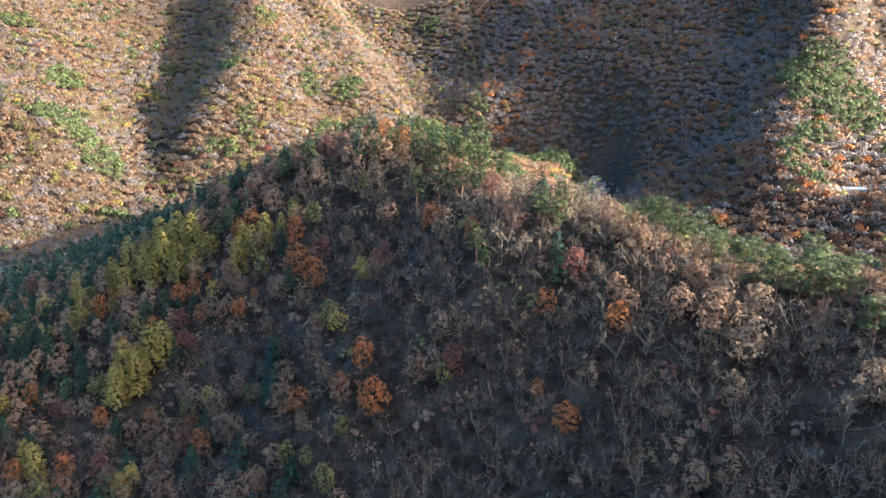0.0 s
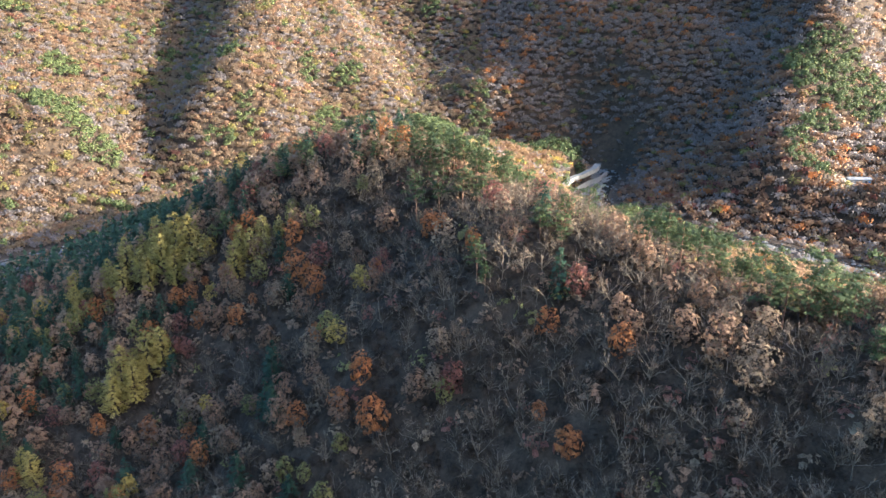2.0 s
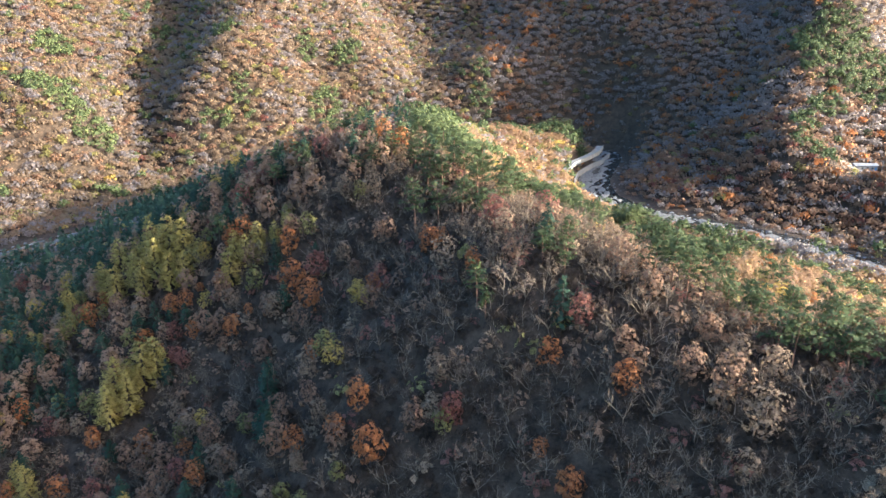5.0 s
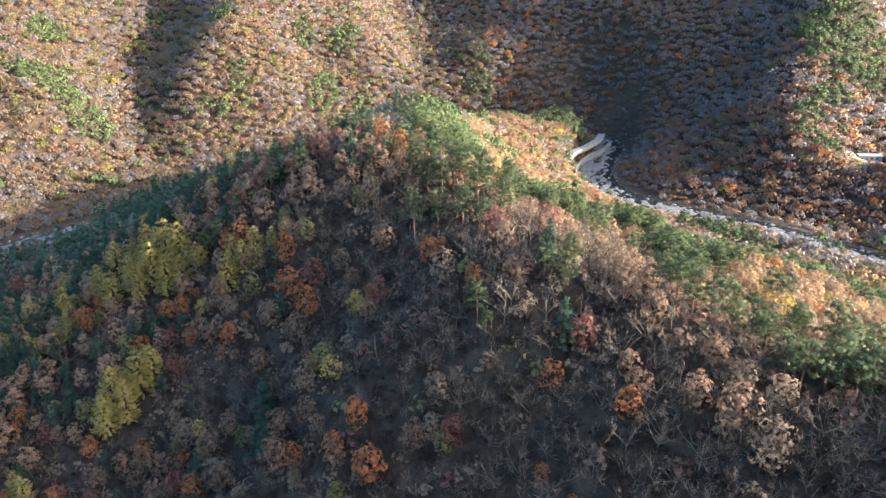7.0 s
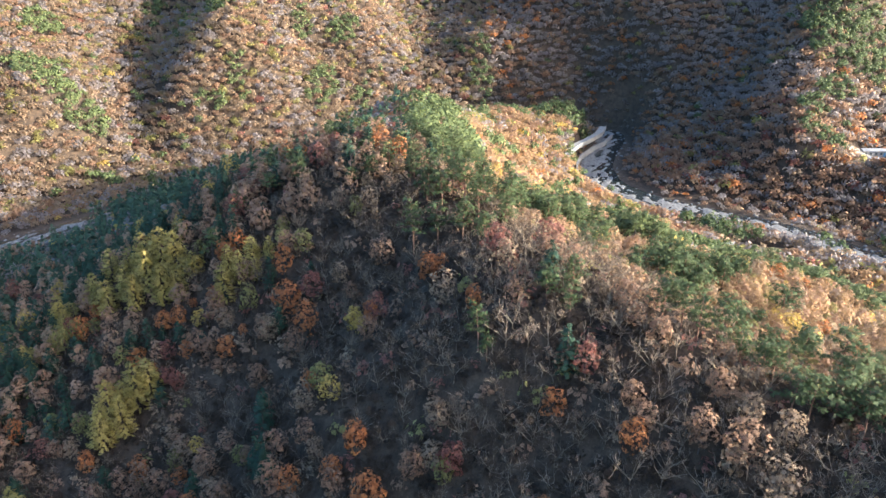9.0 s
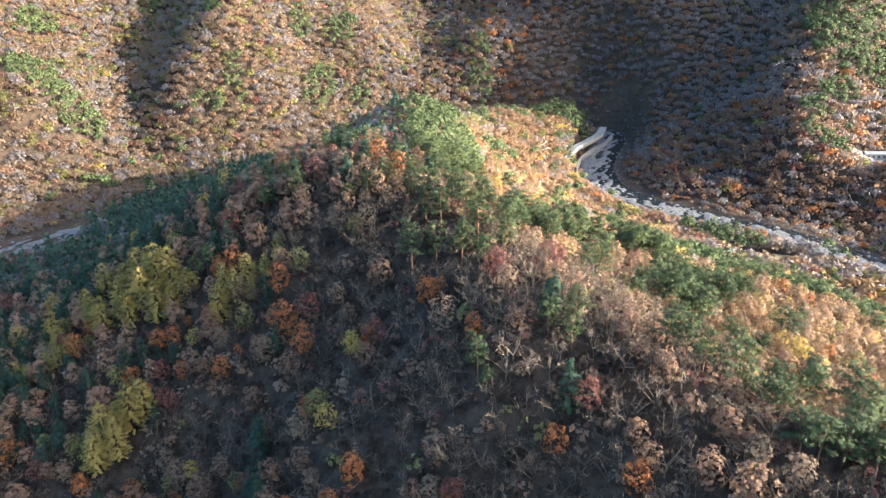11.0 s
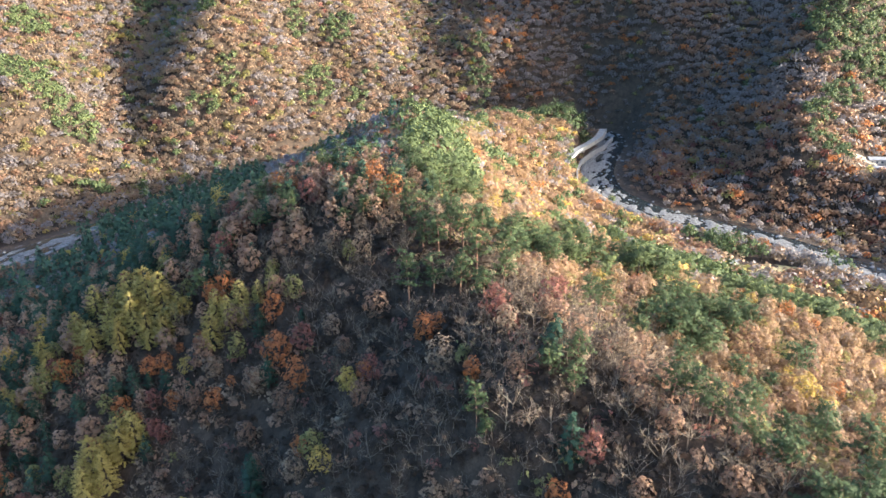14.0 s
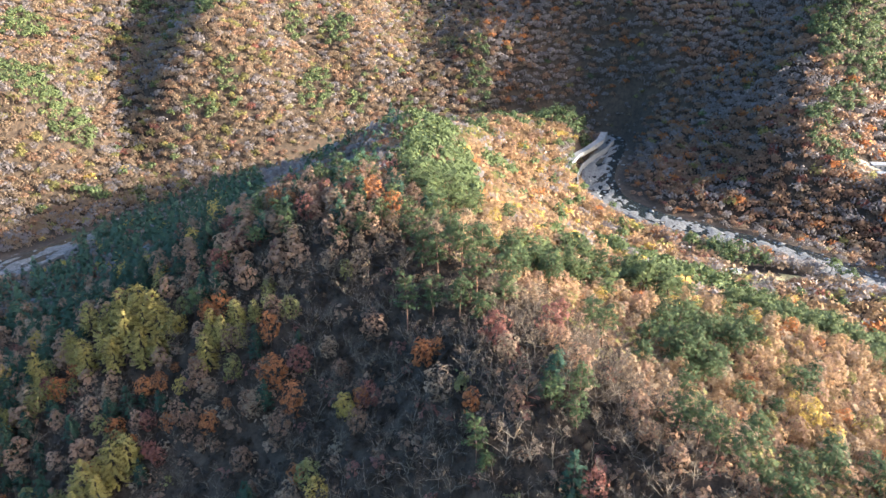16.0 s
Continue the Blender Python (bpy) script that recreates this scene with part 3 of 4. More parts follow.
def mixture(x, y, u, patch, grove):
    """The kind of tree that grows at a place: u is a random number, patch and grove are slow waves."""
    crest = 64 + (y - 102) * -0.58 if y < 235 else -14          # the crest's line in plan
    east = x - crest
    if in_pines(x, y, patch):
        mix = [("pine", 0.85), ("tan", 0.95), ("rust", 1)]
    elif 20 < x < 100 and 395 < y < 560:                            # the sunlit end of the ridge above the road
        mix = [("russet", 0.55), ("rust", 0.74), ("gold", 0.755), ("olive", 0.86), ("bare", 0.95), ("pine", 1)]
    elif x > 110 and 340 < y < 505 and x + y < 690:                 # the wooded foot opposite the road
        mix = [("rust", 0.5), ("bare", 0.78), ("tan", 0.86), ("orange", 0.9), ("maroon", 0.95), ("olive", 1)]
    elif x > 40 and y > 400 or (x > 150 and y > 350):               # the shaded valley side, and its sunlit spur
        if patch > 1.2:
            mix = [("pine", 0.62), ("tan", 0.8), ("rust", 1)]
        else:
            mix = [("bare", 0.6 - 0.2 * grove), ("rust", 0.87 - 0.1 * grove), ("orange", 0.905 - 0.05 * grove), ("tan", 0.95), ("olive", 0.985), ("pine", 1)]
    elif y > 400 or (x > 110 and y > 300) or x < -190:            # the sunlit valley side
        if patch > 0.95:
            mix = [("pine", 0.6), ("tan", 0.8), ("olive", 0.9), ("rust", 1)]
        elif grove > 0.25:
            mix = [("tan", 0.40), ("bare", 0.76), ("rust", 0.86), ("olive", 0.94), ("maroon", 0.97), ("pine", 1)]
        else:
            mix = [("tan", 0.42), ("bare", 0.62), ("rust", 0.855), ("gold", 0.86), ("olive", 0.968), ("maroon", 0.972), ("pine", 1)]
    elif -4 < east < 24 and y < 215:                             # along the near crest
        mix = [("bare", 0.78), ("tan", 0.84), ("rust", 0.93), ("maroon", 0.95), ("pine", 1)]
    elif east > 6:                                               # the sunlit slope
        if patch > 0.85:
            mix = [("pine", 0.7), ("russet", 0.87), ("gold", 0.92), ("rust", 1)]
        else:
            mix = [("russet", 0.52), ("tan", 0.64), ("rust", 0.76), ("orange", 0.79), ("gold", 0.82), ("bare", 0.92), ("olive", 0.97), ("pine", 1)]
    elif y > 208 and -70 < x < 6:                                # the back of the crest and the top of the spur
        mix = [("white_pine", 0.1), ("pine", 0.2), ("rust", 0.5), ("bare", 0.84), ("tan", 0.92), ("maroon", 0.97), ("orange", 1)]
    elif y > 250 and x > -70:
        mix = [("rust", 0.35), ("tan", 0.5), ("bare", 0.75), ("maroon", 0.88), ("pine", 1)]
    elif x > -15 - (y - 120) * 0.3:                              # the near slope of bare trees
        if x > 0 and y < 120:
            mix = [("bare", 0.93), ("rust", 0.972), ("tan", 1)]
        else:
            mix = [("bare", 0.88), ("rust", 0.935), ("maroon", 0.95), ("olive", 0.97), ("orange", 0.975), ("tan", 0.993), ("white_pine", 1)]
    elif y > 225 or x < -120:                                    # the dark conifers on the spur
        mix = [("white_pine", 0.52), ("bare", 0.66), ("rust", 0.84), ("tan", 0.9), ("maroon", 0.94), ("gold", 1)]
    else:                                                        # the shaded hollow
        mix = [("bare", 0.58), ("rust", 0.73), ("orange", 0.79), ("olive", 0.84), ("maroon", 0.88), ("tan", 0.92), ("white_pine", 0.98), ("gold", 1)]
    for kind, limit in mix:
        if u < limit:
            return kind
    return "tan"


def free_of_trees(x, y):
    """Whether a place is clear ground: river, road, field and yard."""
    d, _ = near_line(x, y, RIVER)
    open_ground = d < np.where((x > 135) & (y < 400), 10.5, np.where((x > 110) & (y < 425), 12.5, np.where((x < 125) & (x > -60) & (y > 552), 6.0, 14.5)))
    open_ground |= (np.hypot((x + 184) / 18, (y - 338) / 34) < 1)
    open_ground |= (np.hypot((x - 152) / 22, (y - 326) / 9) < 1)
    open_ground |= (np.hypot((x - 260) / 21, (y - 416) / 21) < 1)
    return open_ground


def scatter(x0, x1, y0, y1, step, seed):
    r = np.random.RandomState(seed)
    reach = np.arange(-(x1 - x0 + y1 - y0) * 0.6, (x1 - x0 + y1 - y0) * 0.6, step)
    u, v = np.meshgrid(reach, reach)
    u = (u + r.uniform(-0.5, 0.5, u.shape) * step).ravel()
    v = (v + r.uniform(-0.5, 0.5, v.shape) * step).ravel()
    px, py = (x0 + x1) / 2 + 0.84 * u - 0.5426 * v, (y0 + y1) / 2 + 0.5426 * u + 0.84 * v
    inside = (px > x0) & (px < x1) & (py > y0) & (py < y1)
    px, py = px[inside], py[inside]
    ok = ~free_of_trees(px, py)
    px, py = px[ok], py[ok]
    return px, py, ground_height(px, py), r


def wood(name, label, places, r, detail):
    """Uncounted woodland as one mesh: places are (kind, x, y, z, scale, turn, variant)."""
    names = list(KINDS)
    V, F, S, T, W, n = [], [], [], [], [], 0
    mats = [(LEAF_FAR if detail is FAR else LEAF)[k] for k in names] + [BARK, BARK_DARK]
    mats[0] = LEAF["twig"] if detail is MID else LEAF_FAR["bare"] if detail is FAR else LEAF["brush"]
    where = np.array([p[1:3] for p in places])
    e = 6.0
    slope = np.stack([ground_height(where[:, 0] - e, where[:, 1]) - ground_height(where[:, 0] + e, where[:, 1]),
                      ground_height(where[:, 0], where[:, 1] - e) - ground_height(where[:, 0], where[:, 1] + e), np.full(len(where), 2 * e)], -1)
    slope *= (0.7 if detail is FAR else 0.3) / np.linalg.norm(slope, axis=1)[:, None]
    for (kind, x, y, z, scale, turn, i), lie in zip(places, slope):
        tv, tf, tw, cv, cf, cw = detail[kind, i]
        c, s = math.cos(turn), math.sin(turn)
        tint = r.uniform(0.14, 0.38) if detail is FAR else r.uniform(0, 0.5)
        for v, f, w, slot in ((tv, tf, tw, len(names) + (0 if kind in ("bare", "gold") else 1)), (cv, cf, cw, names.index(kind))):
            if len(f) == 0:
                continue
            q = v * scale
            V.append(np.stack([q[:, 0] * c - q[:, 1] * s + x, q[:, 0] * s + q[:, 1] * c + y, q[:, 2] + z], -1))
            w = w / (np.linalg.norm(w, axis=1)[:, None] + 1e-9)
            W.append(np.stack([w[:, 0] * c - w[:, 1] * s, w[:, 0] * s + w[:, 1] * c, w[:, 2]], -1) + (lie if slot < len(names) else 0))
            F.append(f + n)
            n += len(v)
            S.append(np.full(len(f), slot))
            T.append(np.full(len(v), tint))
    me = mesh_of(name, np.concatenate(V), np.concatenate(F), mats, np.concatenate(S), np.concatenate(T), normals=np.concatenate(W))
    return tagged(new(name, me), label, "woodland", kind="stuff")


def far_shape(kind, i):
    """A light tree for woods far off: a short trunk and a rough crown of large sprays."""
    s, t = Shape(900 + i), Shape(950 + i + 10 * list(KINDS).index(kind))
    if kind in ("larch", "white_pine"):
        h, w = 9.0 + i, 3.2
        s.tube([(0, 0, -0.6), (0, 0, h * 0.9)], [0.2, 0.05], 3)
        k = t.r.uniform(0, 1, 46) ** 1.3
        a = t.r.uniform(0, 2 * np.pi, 46)
        rad = w * (1 - k) * t.r.uniform(0.6, 1.1, 46) + 0.15
        c = np.stack([np.cos(a) * rad, np.sin(a) * rad, h * (0.15 + 0.85 * k)], -1)
        t.cards(c, np.stack([np.cos(a), np.sin(a), np.full(46, 0.9)], -1), 1.5)
    else:
        h, w = (9.0 + 0.4 * i, 2.9) if kind == "pine" else (5.4 + 0.35 * i, 3.3)
        s.tube([(0, 0, -0.6), (0.2, 0.1, h * 0.5)], [0.22, 0.1], 3)
        for q in range(6):                                       # ragged lobes, the highest in the middle
            a, out = q * 2.39996 + i, w * (0.0 if q == 0 else t.r.uniform(0.45, 0.8))
            c = np.array((math.cos(a) * out, math.sin(a) * out, h * (0.74 if q == 0 else t.r.uniform(0.5, 0.7))))
            m = 6
            k = 1 - (np.arange(m) + 0.5) / m * 1.55
            b = np.arange(m) * 2.39996 + q
            d = np.stack([np.cos(b) * np.sqrt(1 - k ** 2), np.sin(b) * np.sqrt(1 - k ** 2), k], -1)
            rad = w * t.r.uniform(0.36, 0.56) * t.r.uniform(0.7, 1.3, (m, 1))
            t.cards(c + d * rad, d + np.array((math.cos(a) * out, math.sin(a) * out, 0)) / w * 0.7 + (0, 0, 0.25), 1.6, 1.0, 0.5)
    return (*s.arrays(), *t.arrays())


FAR = {(k, i): far_shape(k, i) for k in KINDS for i in range(VARIANTS)}
for kind in KINDS:
    for i in range(VARIANTS):
        a, b = shapes_of(kind, i, True)
        MID[kind, i] = (*a, *b)

# ---- the woods ----
# Trees that stand out: those of the first table by their place and the height of their tops, those of the second by place and scale.
TOPS = {
    "larch": [(-93, 219, 52.5), (-80, 212, 56), (-86, 216, 55), (-98, 219, 47), (-75, 211, 49), (-89, 211, 50), (-83, 206, 47), (-78, 205, 46), (-92, 207, 43), (-97, 213, 44), (-54, 202, 58), (-49, 202, 56), (-61, 196, 51), (-57, 199, 55), (-52, 197, 53), (-61, 202, 54),
              (-110, 218, 38.5), (-102.5, 211, 39), (-107, 214, 38), (-107, 225, 44), (-122, 217, 31), (-118, 212, 29), (-126, 205, 19), (-121, 208, 22), (-130, 207, 18), (-79, 180, 31), (-88, 174, 27), (-82, 178, 29.5), (-89, 170, 22), (-84, 172, 24.5), (-86, 178, 26)],
    "orange": [(-57, 180, 40), (-53, 183, 40), (-40, 182, 54), (-69.5, 185, 34), (-34, 173.5, 50.5), (-16.5, 165, 57), (-3, 165, 68.5), (0, 167, 67), (19.6, 123.5, 60), (31, 113.5, 60), (21, 104.5, 47.5), (-17, 133, 46.5), (-14, 124, 41), (-77, 162.5, 14), (-75, 196, 38), (-72, 200, 39), (-80, 186, 27), (17, 112, 45)],
    "gold": [(-20.5, 165, 56), (-19, 163, 53), (-24, 147, 48), (-68, 193, 40), (78, 158, 55.5), (82, 160, 54), (84, 167, 52), (80, 152, 55), (90, 160, 50), (95, 165, 47)],
    "maroon": [(-74, 181, 30.5), (-71, 179, 29), (2, 92, 32)],
    "olive": [(-32.7, 127, 26.5), (-20.5, 124.5, 33), (-28, 124, 26)],
    "tan": [(-30, 131, 30), (-36, 128, 25)],
    "white_pine": [(-111, 193, 19.5), (-108, 189, 17), (-113, 186, 14), (-35, 190, 54), (-42, 179, 47), (-74, 192, 36), (-80, 195, 33), (-62, 197, 46), (-116, 180, 10), (-104, 182, 13), (-118, 187, 13), (-66, 188, 36)],
}
SPECIAL = {
    "larch": [(-106, 157, 0.8), (-110, 160, 0.75)],
    "pine": [(6, 192, 1.35), (0, 192, 1.1), (9, 182, 1.2), (3, 200, 1.2), (11, 196, 1.2), (-4, 196, 1.2), (16, 188, 1.1), (5, 177, 1.1), (-1, 180, 1.0), (-7, 181, 1.1), (10, 172, 1.0), (15, 178, 1.0), (18, 195, 1.1), (-5, 203, 1.1), (-9, 206, 0.8), (4, 208, 1.1), (12, 212, 1.1), (-8, 212, 1.0), (0, 218, 1.1), (12, 205, 1.1), (20, 200, 1.0), (20, 140, 0.85), (25, 141, 0.8), (24, 137, 0.7), (7, 137, 0.8), (8.5, 134.5, 0.6), (41, 136, 1.0), (44, 134, 0.9), (46, 131, 0.8), (48, 128, 0.85), (52, 126, 0.85), (55, 124, 0.8),
             (56, 122, 0.8), (55.5, 114, 0.9), (58, 113, 0.9), (62, 113, 1.0), (66, 111, 1.0), (69, 112, 1.0), (71, 139, 0.95), (73, 141, 0.8), (-8, 235, 1.0), (-2, 243, 1.0), (2, 250, 0.9), (96, 538, 1.01), (103, 534, 1.01), (90, 545, 1.01), (99, 544, 0.98), (106, 541, 0.94), (84, 540, 0.98), (76, 548, 0.94), (70, 546, 0.94), (64, 551, 0.90), (57, 553, 0.86), (108, 530, 0.86), (92, 533, 0.94), (83, 548, 0.94)],
}
for kind, rows in TOPS.items():
    stand = 14.0 if kind == "larch" else 9.5
    SPECIAL[kind] = SPECIAL.get(kind, []) + [(x, y, min(max((top - ground_height(x, y)[0]) / stand, 0.5), 1.3)) for x, y, top in rows]
CROWDED = np.array([(x, y, 3.2 * s) for kind, rows in SPECIAL.items() for x, y, s in rows])
for kind, rows in SPECIAL.items():
    for j, (x, y, s) in enumerate(rows):
        plant(kind, x, y, ground_height(x, y)[0] - 0.2, s, j * 2.1, j % VARIANTS)

rest = []
CAP = {"bare": 270, "rust": 160, "tan": 120, "pine": 140, "white_pine": 150}
px, py, pz, r = scatter(-190, 190, 60, 262, 3.7, 11)
patch, grove = wave(px, py, 60, 21), wave(px, py, 110, 22)
order = np.argsort(np.hypot(px, py - 30))
for j in order:
    x, y, z = px[j], py[j], pz[j]
    if abs(x) > 0.67 * y + 16 or np.min(np.hypot(CROWDED[:, 0] - x, CROWDED[:, 1] - y) - CROWDED[:, 2]) < 0:
        continue
    if x < -5 and y < 215 and r.rand() < (0.4 if x > -50 and 135 < y < 195 else 0.2):                   # gaps in the hollow's wood
        continue
    kind = mixture(x, y, r.rand(), patch[j], grove[j])
    s, turn, i = r.uniform(0.68, 1.08), r.uniform(0, 6.28), r.randint(VARIANTS)
    if kind != "pine" and x - (64 - 0.58 * (y - 102)) > 2 and y > 118:
        s *= 0.74                                                # low growth on the windy crest
    if counted.get(kind, 0) < CAP.get(kind, 100):
        plant(kind, x, y, z - 0.2, s, turn, i)
    else:
        rest.append((kind, x, y, z - 0.2, s, turn, i))
wood("ridge_wood", "mixed autumn woodland covering the ridge", rest, r, MID)


# Undergrowth between the trunks.
def shrub(i):
    t = Shape(700 + i)
    m = 20
    v = t.r.normal(0, 1, (m, 3)) * (0.95, 0.95, 0.55)
    v[:, 2] = np.abs(v[:, 2]) * 1.4 + 0.2
    t.cards(v, v * (1, 1, 0.4) + (0, 0, 0.6), 0.85)
    t.tube([(0, 0, -0.3), (0.1, 0, 1.2)], [0.05, 0.02], 3)
    return t.arrays()


SHRUB = {(k, i): (np.zeros((0, 3)), np.zeros((0, 4), int), np.zeros((0, 3)), *shrub(i)) for k in KINDS for i in range(VARIANTS)}
px, py, pz, r = scatter(-190, 190, 60, 262, 2.9, 13)
low = []
for j in range(len(px)):
    if abs(px[j]) < 0.67 * py[j] + 14:
        u = r.rand()
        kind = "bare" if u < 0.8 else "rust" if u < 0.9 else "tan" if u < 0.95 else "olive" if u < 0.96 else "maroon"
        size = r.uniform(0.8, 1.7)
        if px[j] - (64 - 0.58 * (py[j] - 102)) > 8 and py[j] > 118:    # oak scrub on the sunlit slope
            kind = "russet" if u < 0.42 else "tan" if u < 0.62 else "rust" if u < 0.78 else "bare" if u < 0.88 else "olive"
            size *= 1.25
        low.append((kind, px[j], py[j], pz[j], size, r.uniform(0, 6.28), r.randint(VARIANTS)))
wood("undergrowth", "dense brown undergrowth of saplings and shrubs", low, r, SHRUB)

px, py, pz, r = scatter(-470, 470, 262, 860, 4.6, 12)
patch, grove = wave(px, py, 75, 23), wave(px, py, 140, 24)
bank, _ = near_line(px, py, RIVER)
areas = {"west_wood": [], "east_wood": [], "middle_wood": []}
for j in range(len(px)):
    x, y = px[j], py[j]
    if abs(x) > 0.655 * y + 10 or pz[j] > 102 + 0.099 * np.hypot(x, y):
        continue
    kind = mixture(x, y, r.rand(), patch[j], grove[j])
    where = "middle_wood" if y < 430 and -190 < x < 110 else "west_wood" if x < 10 else "east_wood"
    tall = 1.0
    if where == "east_wood" and kind in ("rust", "orange"):
        tall = 1.15
    if bank[j] < 34 and kind != "pine" and not (-60 < x < 125 and y > 552):
        tall = (0.85 if x > 145 and x + y < 520 else 0.55) * (1 - smooth(16, 34, bank[j])) + smooth(16, 34, bank[j])             # low growth along the river
    areas[where].append((kind, x, y, pz[j] - 0.2, tall * r.uniform(0.85, 1.15), r.uniform(0, 6.28), r.randint(VARIANTS)))
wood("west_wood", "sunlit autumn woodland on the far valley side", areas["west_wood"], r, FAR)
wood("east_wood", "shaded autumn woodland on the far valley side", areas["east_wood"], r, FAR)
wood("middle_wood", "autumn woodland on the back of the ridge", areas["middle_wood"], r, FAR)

# ---- the river, the road and the buildings ----


def part(name, bm, mat, parent, label=""):
    """Links a bmesh as one mesh object under a thing or a part."""
    me = bpy.data.meshes.new(name)
    bm.to_mesh(me)
    bm.free()
    me.materials.append(mat)
    ob = new(name, me)
    ob.parent = parent
    return tagged(ob, label)


def block(x, y, z, sx, sy, sz, bevel=0.03):
    """A box with softened edges, its base centre at x, y, z."""
    bm = bmesh.new()
    bmesh.ops.create_cube(bm, size=1.0, matrix=Matrix.Translation((x, y, z + sz / 2)) @ Matrix.Diagonal((sx, sy, sz, 1)))
    bmesh.ops.bevel(bm, geom=bm.edges[:], offset=bevel, segments=1, affect="EDGES")
    return bm


stream = ribbon("water", river_fine, 8.5, 8.5, -0.1, WATER, 6, 0.02, 6)
tagged(stream, "dark shallow stream water running between boulders", "river water", kind="structure")

r = np.random.RandomState(31)
ico = bmesh.new()
bmesh.ops.create_icosphere(ico, subdivisions=1, radius=1.0)
iv = np.array([v.co[:] for v in ico.verts])
it = np.array([[v.index for v in f.verts] for f in ico.faces])
ico.free()
V, F, total = [], [], 0
for k in range(1100):
    q = river_fine[r.randint(len(river_fine) - 1)]
    off = r.uniform(-1, 1, 2) * (10.5 if q[0] > 110 and q[1] < 425 else 12.5)
    x, y = q[0] + off[0], q[1] + off[1]
    size = 0.3 + 1.1 * r.rand() ** 3
    v = iv * r.uniform(0.75, 1.25, iv.shape) * (size * r.uniform(0.8, 1.4), size * r.uniform(0.8, 1.4), size * 0.65)
    V.append(v + (x, y, q[2] - 0.25 + size * 0.2))
    F.append(it + total)
    total += len(v)
boulders = new("boulders", mesh_of("boulders", np.concatenate(V), np.concatenate(F), [STONE]))
tagged(boulders, "pale grey boulders strewn over the riverbed", "boulders", kind="stuff")

ROAD = dense([(124, 552, 13.2), (116, 529, 13.2), (104, 509, 13.2), (91, 490, 13.2), (82, 470, 13.2), (77, 450, 13.2), (74, 432, 13.5), (70, 400, 14)], 4.0)
road = ribbon("road", ROAD, 2.4, 2.4, 0.5, CONCRETE, 4, 0.02, 3)
tagged(road, "narrow pale concrete road above the river", "road", kind="structure")


def wall_along(name, line, low, high, thick, mat, label, cat):
    """An upright wall of some thickness along a line."""
    line = np.array(line, float)
    d = np.gradient(line[:, :2], axis=0)
    d /= np.linalg.norm(d, axis=1)[:, None]
    side = np.stack([d[:, 1], -d[:, 0]], -1) * thick / 2
    m = len(line)
    ring = [(-1.25, low), (1.25, low), (1, high), (-1, high)]
    verts = np.stack([np.c_[line[:, :2] + side * k, line[:, 2] + z] for k, z in ring], 1).reshape(-1, 3)
    faces = [(i * 4 + k, i * 4 + (k + 1) % 4, i * 4 + 4 + (k + 1) % 4, i * 4 + 4 + k) for i in range(m - 1) for k in range(4)]
    faces += [(3, 2, 1, 0), tuple((m - 1) * 4 + k for k in range(4))]
    return tagged(new(name, mesh_of(name, verts, faces, [mat])), label, cat, kind="structure")


wall_along("retaining_wall", dense([(133, 556, 4), (121, 530, 4), (107, 510, 4), (96, 490, 4), (89, 466, 4), (86, 448, 4)], 5.0), -2.0, 3.2, 0.7, CONCRETE, "weathered concrete river wall below the road", "wall")
wall_along("road_edge", [np.array(q) + (2.6, 0, 0) for q in ROAD], -2.0, 0.95, 0.35, CONCRETE, "low concrete parapet along the river side of the road", "wall")

STEEL_BLUE = mottled("blue_sheet_metal", (0.04, 0.14, 0.30), (0.07, 0.21, 0.40), 0.5, 0.5)
STEEL_PALE = mottled("pale_sheet_metal", (0.15, 0.156, 0.16), (0.25, 0.254, 0.256), 0.5, 0.5)
PLASTER = mottled("pale_plaster", (0.15, 0.145, 0.135), (0.24, 0.23, 0.215), 0.6)
GLASS = mottled("dark_glass", (0.02, 0.025, 0.03), (0.05, 0.06, 0.07), 0.5, 0.15)


def gable(x, sx, sy, z, rise, over):
    """A low gabled roof slab."""
    bm = bmesh.new()
    prof = [(-sy / 2 - over, z), (0, z + rise), (sy / 2 + over, z), (sy / 2 + over, z + 0.22), (0, z + rise + 0.22), (-sy / 2 - over, z + 0.22)]
    a = [bm.verts.new((x - sx / 2 - over, py_, pz_)) for py_, pz_ in prof]
    b = [bm.verts.new((x + sx / 2 + over, py_, pz_)) for py_, pz_ in prof]
    bm.faces.new(a)
    bm.faces.new(b[::-1])
    for i in range(6):
        j = (i + 1) % 6
        bm.faces.new((a[j], a[i], b[i], b[j]))
    bmesh.ops.recalc_face_normals(bm, faces=bm.faces[:])
    return bm


def farmhouse(x, y, turn, sx, sy, h, roof, label, end=None):
    home = tagged(new("farm_building"), label, "building")
    home.matrix_world = pose(x, y, ground_height(x, y)[0] - 0.1, 0, 0, turn)
    part("wall", block(0, 0, -1.0, sx, sy, h + 1.0), PLASTER, home)
    part("roof", gable(0, sx, sy, h, sy * 0.2, 0.4), roof, home, "corrugated metal roof")
    if end is not None:
        part("annex", block(-sx / 2 - 1.8, 0.3, -1.0, 3.4, sy * 0.8, h * 0.9 + 1.0), end, home, "blue sheet-metal annex")
    for i in range(int(sx // 3)):
        w = part("window", block(-sx / 2 + 1.8 + 3 * i, -sy / 2 - 0.02, 1.0, 1.2, 0.08, 1.1, 0.01), GLASS, home)
    part("door", block(sx / 2 - 1.2, -sy / 2 - 0.03, 0.0, 0.95, 0.08, 2.05, 0.01), STEEL_BLUE, home)
    return home


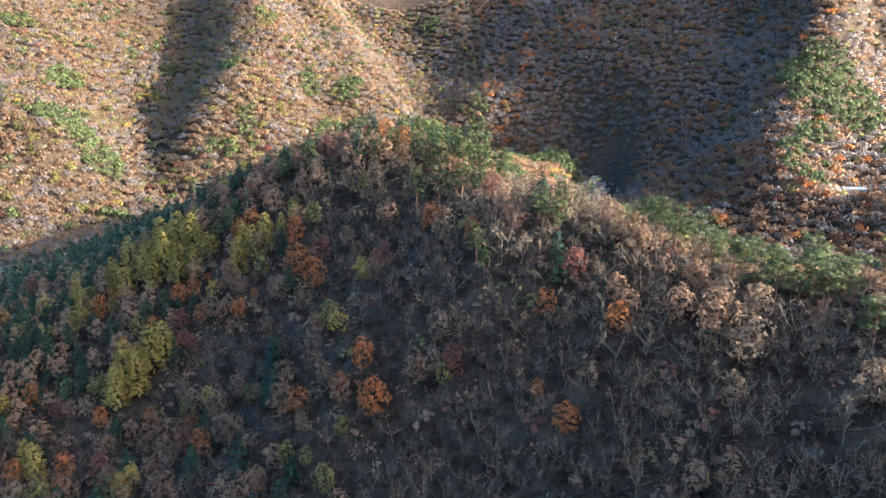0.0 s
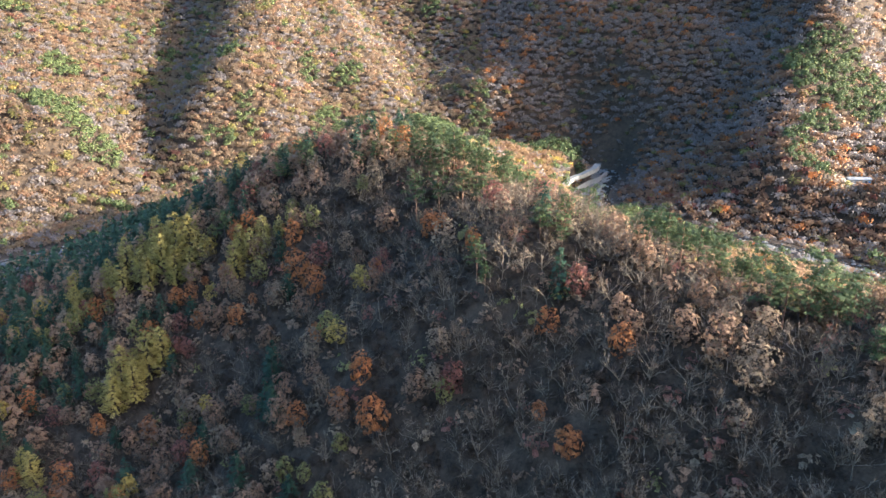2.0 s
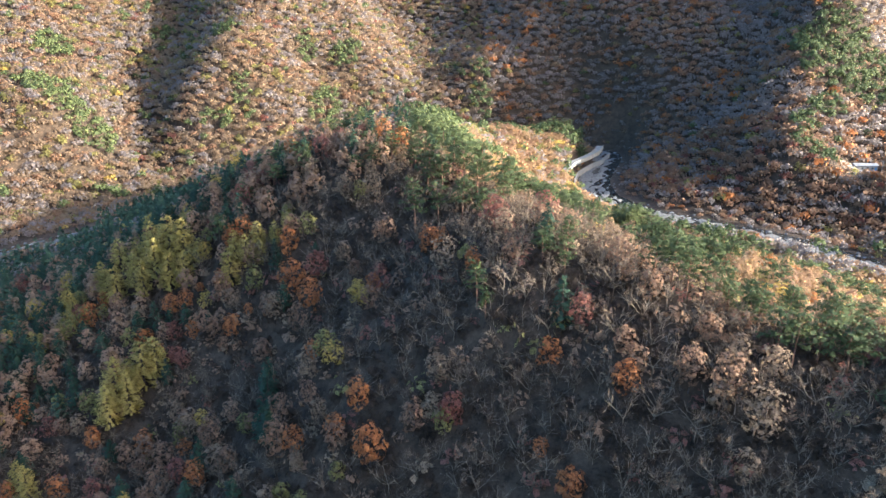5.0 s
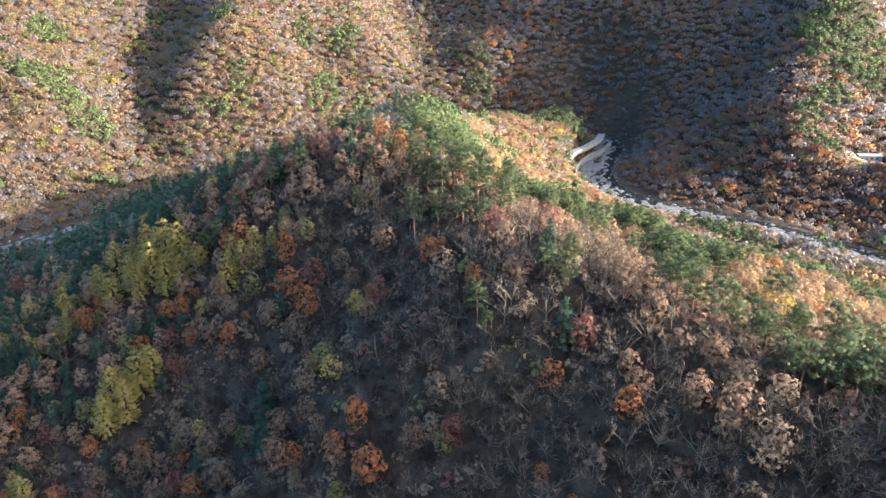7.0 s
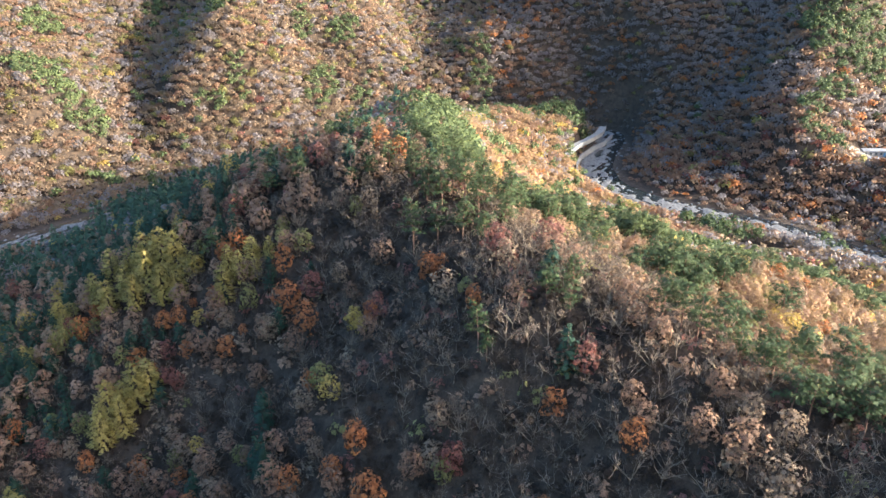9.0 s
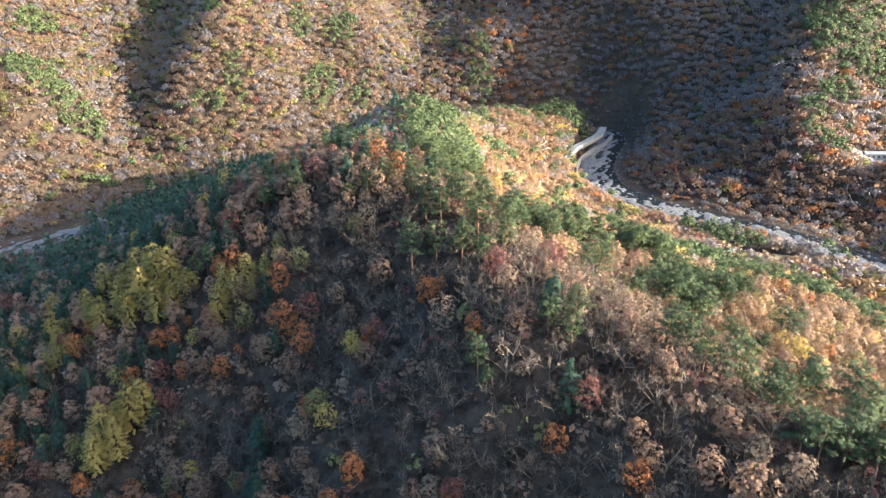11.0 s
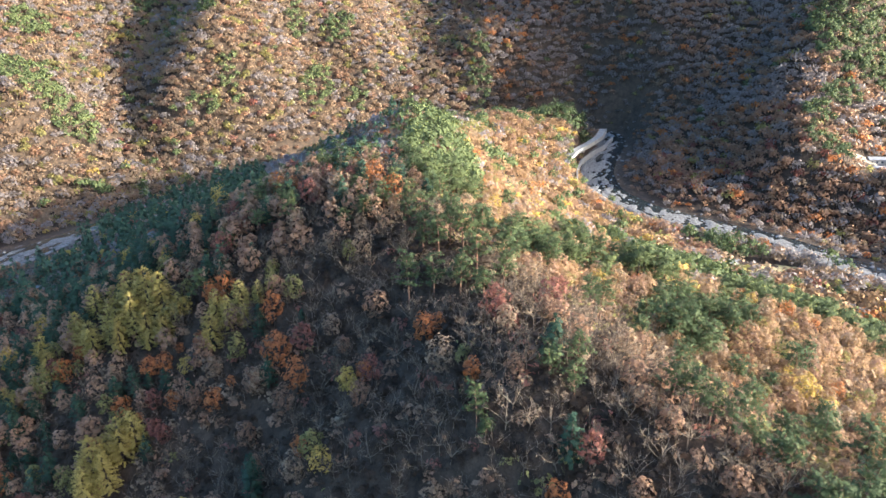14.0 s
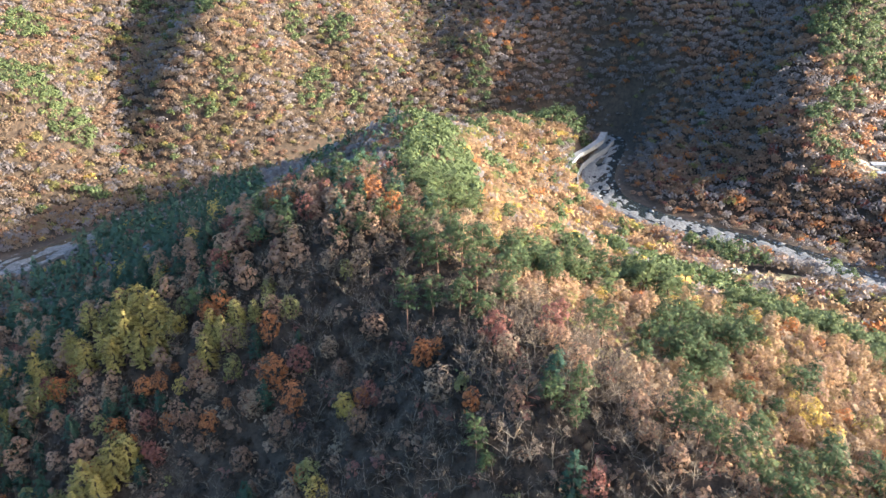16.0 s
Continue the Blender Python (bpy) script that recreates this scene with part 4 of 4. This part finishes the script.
yard_x, yard_y = np.meshgrid(np.linspace(246, 276, 11), np.linspace(421, 435, 7))
yard = sheet("yard", yard_x, yard_y, (ground_height(yard_x.ravel(), yard_y.ravel()) + 0.25).reshape(yard_x.shape), DIRT)
tagged(yard, "pale bare dirt yard in front of the farm buildings", "yard", kind="structure")
farmhouse(264, 435, -4, 14, 5.5, 3.0, STEEL_PALE, "long low farm building with pale metal roof and blue annex", STEEL_BLUE)
farmhouse(256, 421, -12, 6, 4, 2.4, STEEL_PALE, "small pale farm shed beside the dirt yard")

pole = tagged(new("utility_pole"), "grey concrete utility pole beside the dirt yard", "utility pole")
pole.matrix_world = pose(271, 428, ground_height(271, 428)[0] - 0.3)
bm = bmesh.new()
bmesh.ops.create_cone(bm, cap_ends=True, segments=8, radius1=0.2, radius2=0.11, depth=9.5, matrix=Matrix.Translation((0, 0, 4.75)))
part("shaft", bm, CONCRETE, pole)
part("crossarm", block(0, 0, 8.6, 1.8, 0.1, 0.12, 0.01), STEEL_PALE, pole, "steel crossarm")
for k in (-0.75, 0.0, 0.75):
    bm = bmesh.new()
    bmesh.ops.create_cone(bm, cap_ends=True, segments=6, radius1=0.07, radius2=0.05, depth=0.22, matrix=Matrix.Translation((k, 0, 8.83)))
    part("insulator", bm, STEEL_PALE, pole)

GRASS = mottled("dry_grass", (0.14, 0.12, 0.06), (0.34, 0.29, 0.15), 0.25)
fx, fy = np.meshgrid(np.linspace(-1, 1, 14), np.linspace(-1, 1, 10))
ex, ey = 152 + 21 * fx * np.sqrt(1 - fy ** 2 / 2), 326 + 8.5 * fy * np.sqrt(1 - fx ** 2 / 2)
field = sheet("field", ex, ey, (ground_height(ex.ravel(), ey.ravel()) + 0.2).reshape(ex.shape), GRASS)
tagged(field, "small dry grassy field between riverside trees", "field", kind="structure")
shed = tagged(new("field_shed"), "small grey metal-roofed shed at the field edge", "shed")
shed.matrix_world = pose(139, 333, ground_height(139, 333)[0], 0, 0, 25)
part("wall", block(0, 0, -0.6, 6.5, 4, 2.8), PLASTER, shed)
part("roof", gable(0, 6.5, 4, 2.2, 0.8, 0.3), STEEL_PALE, shed, "pale corrugated metal roof")
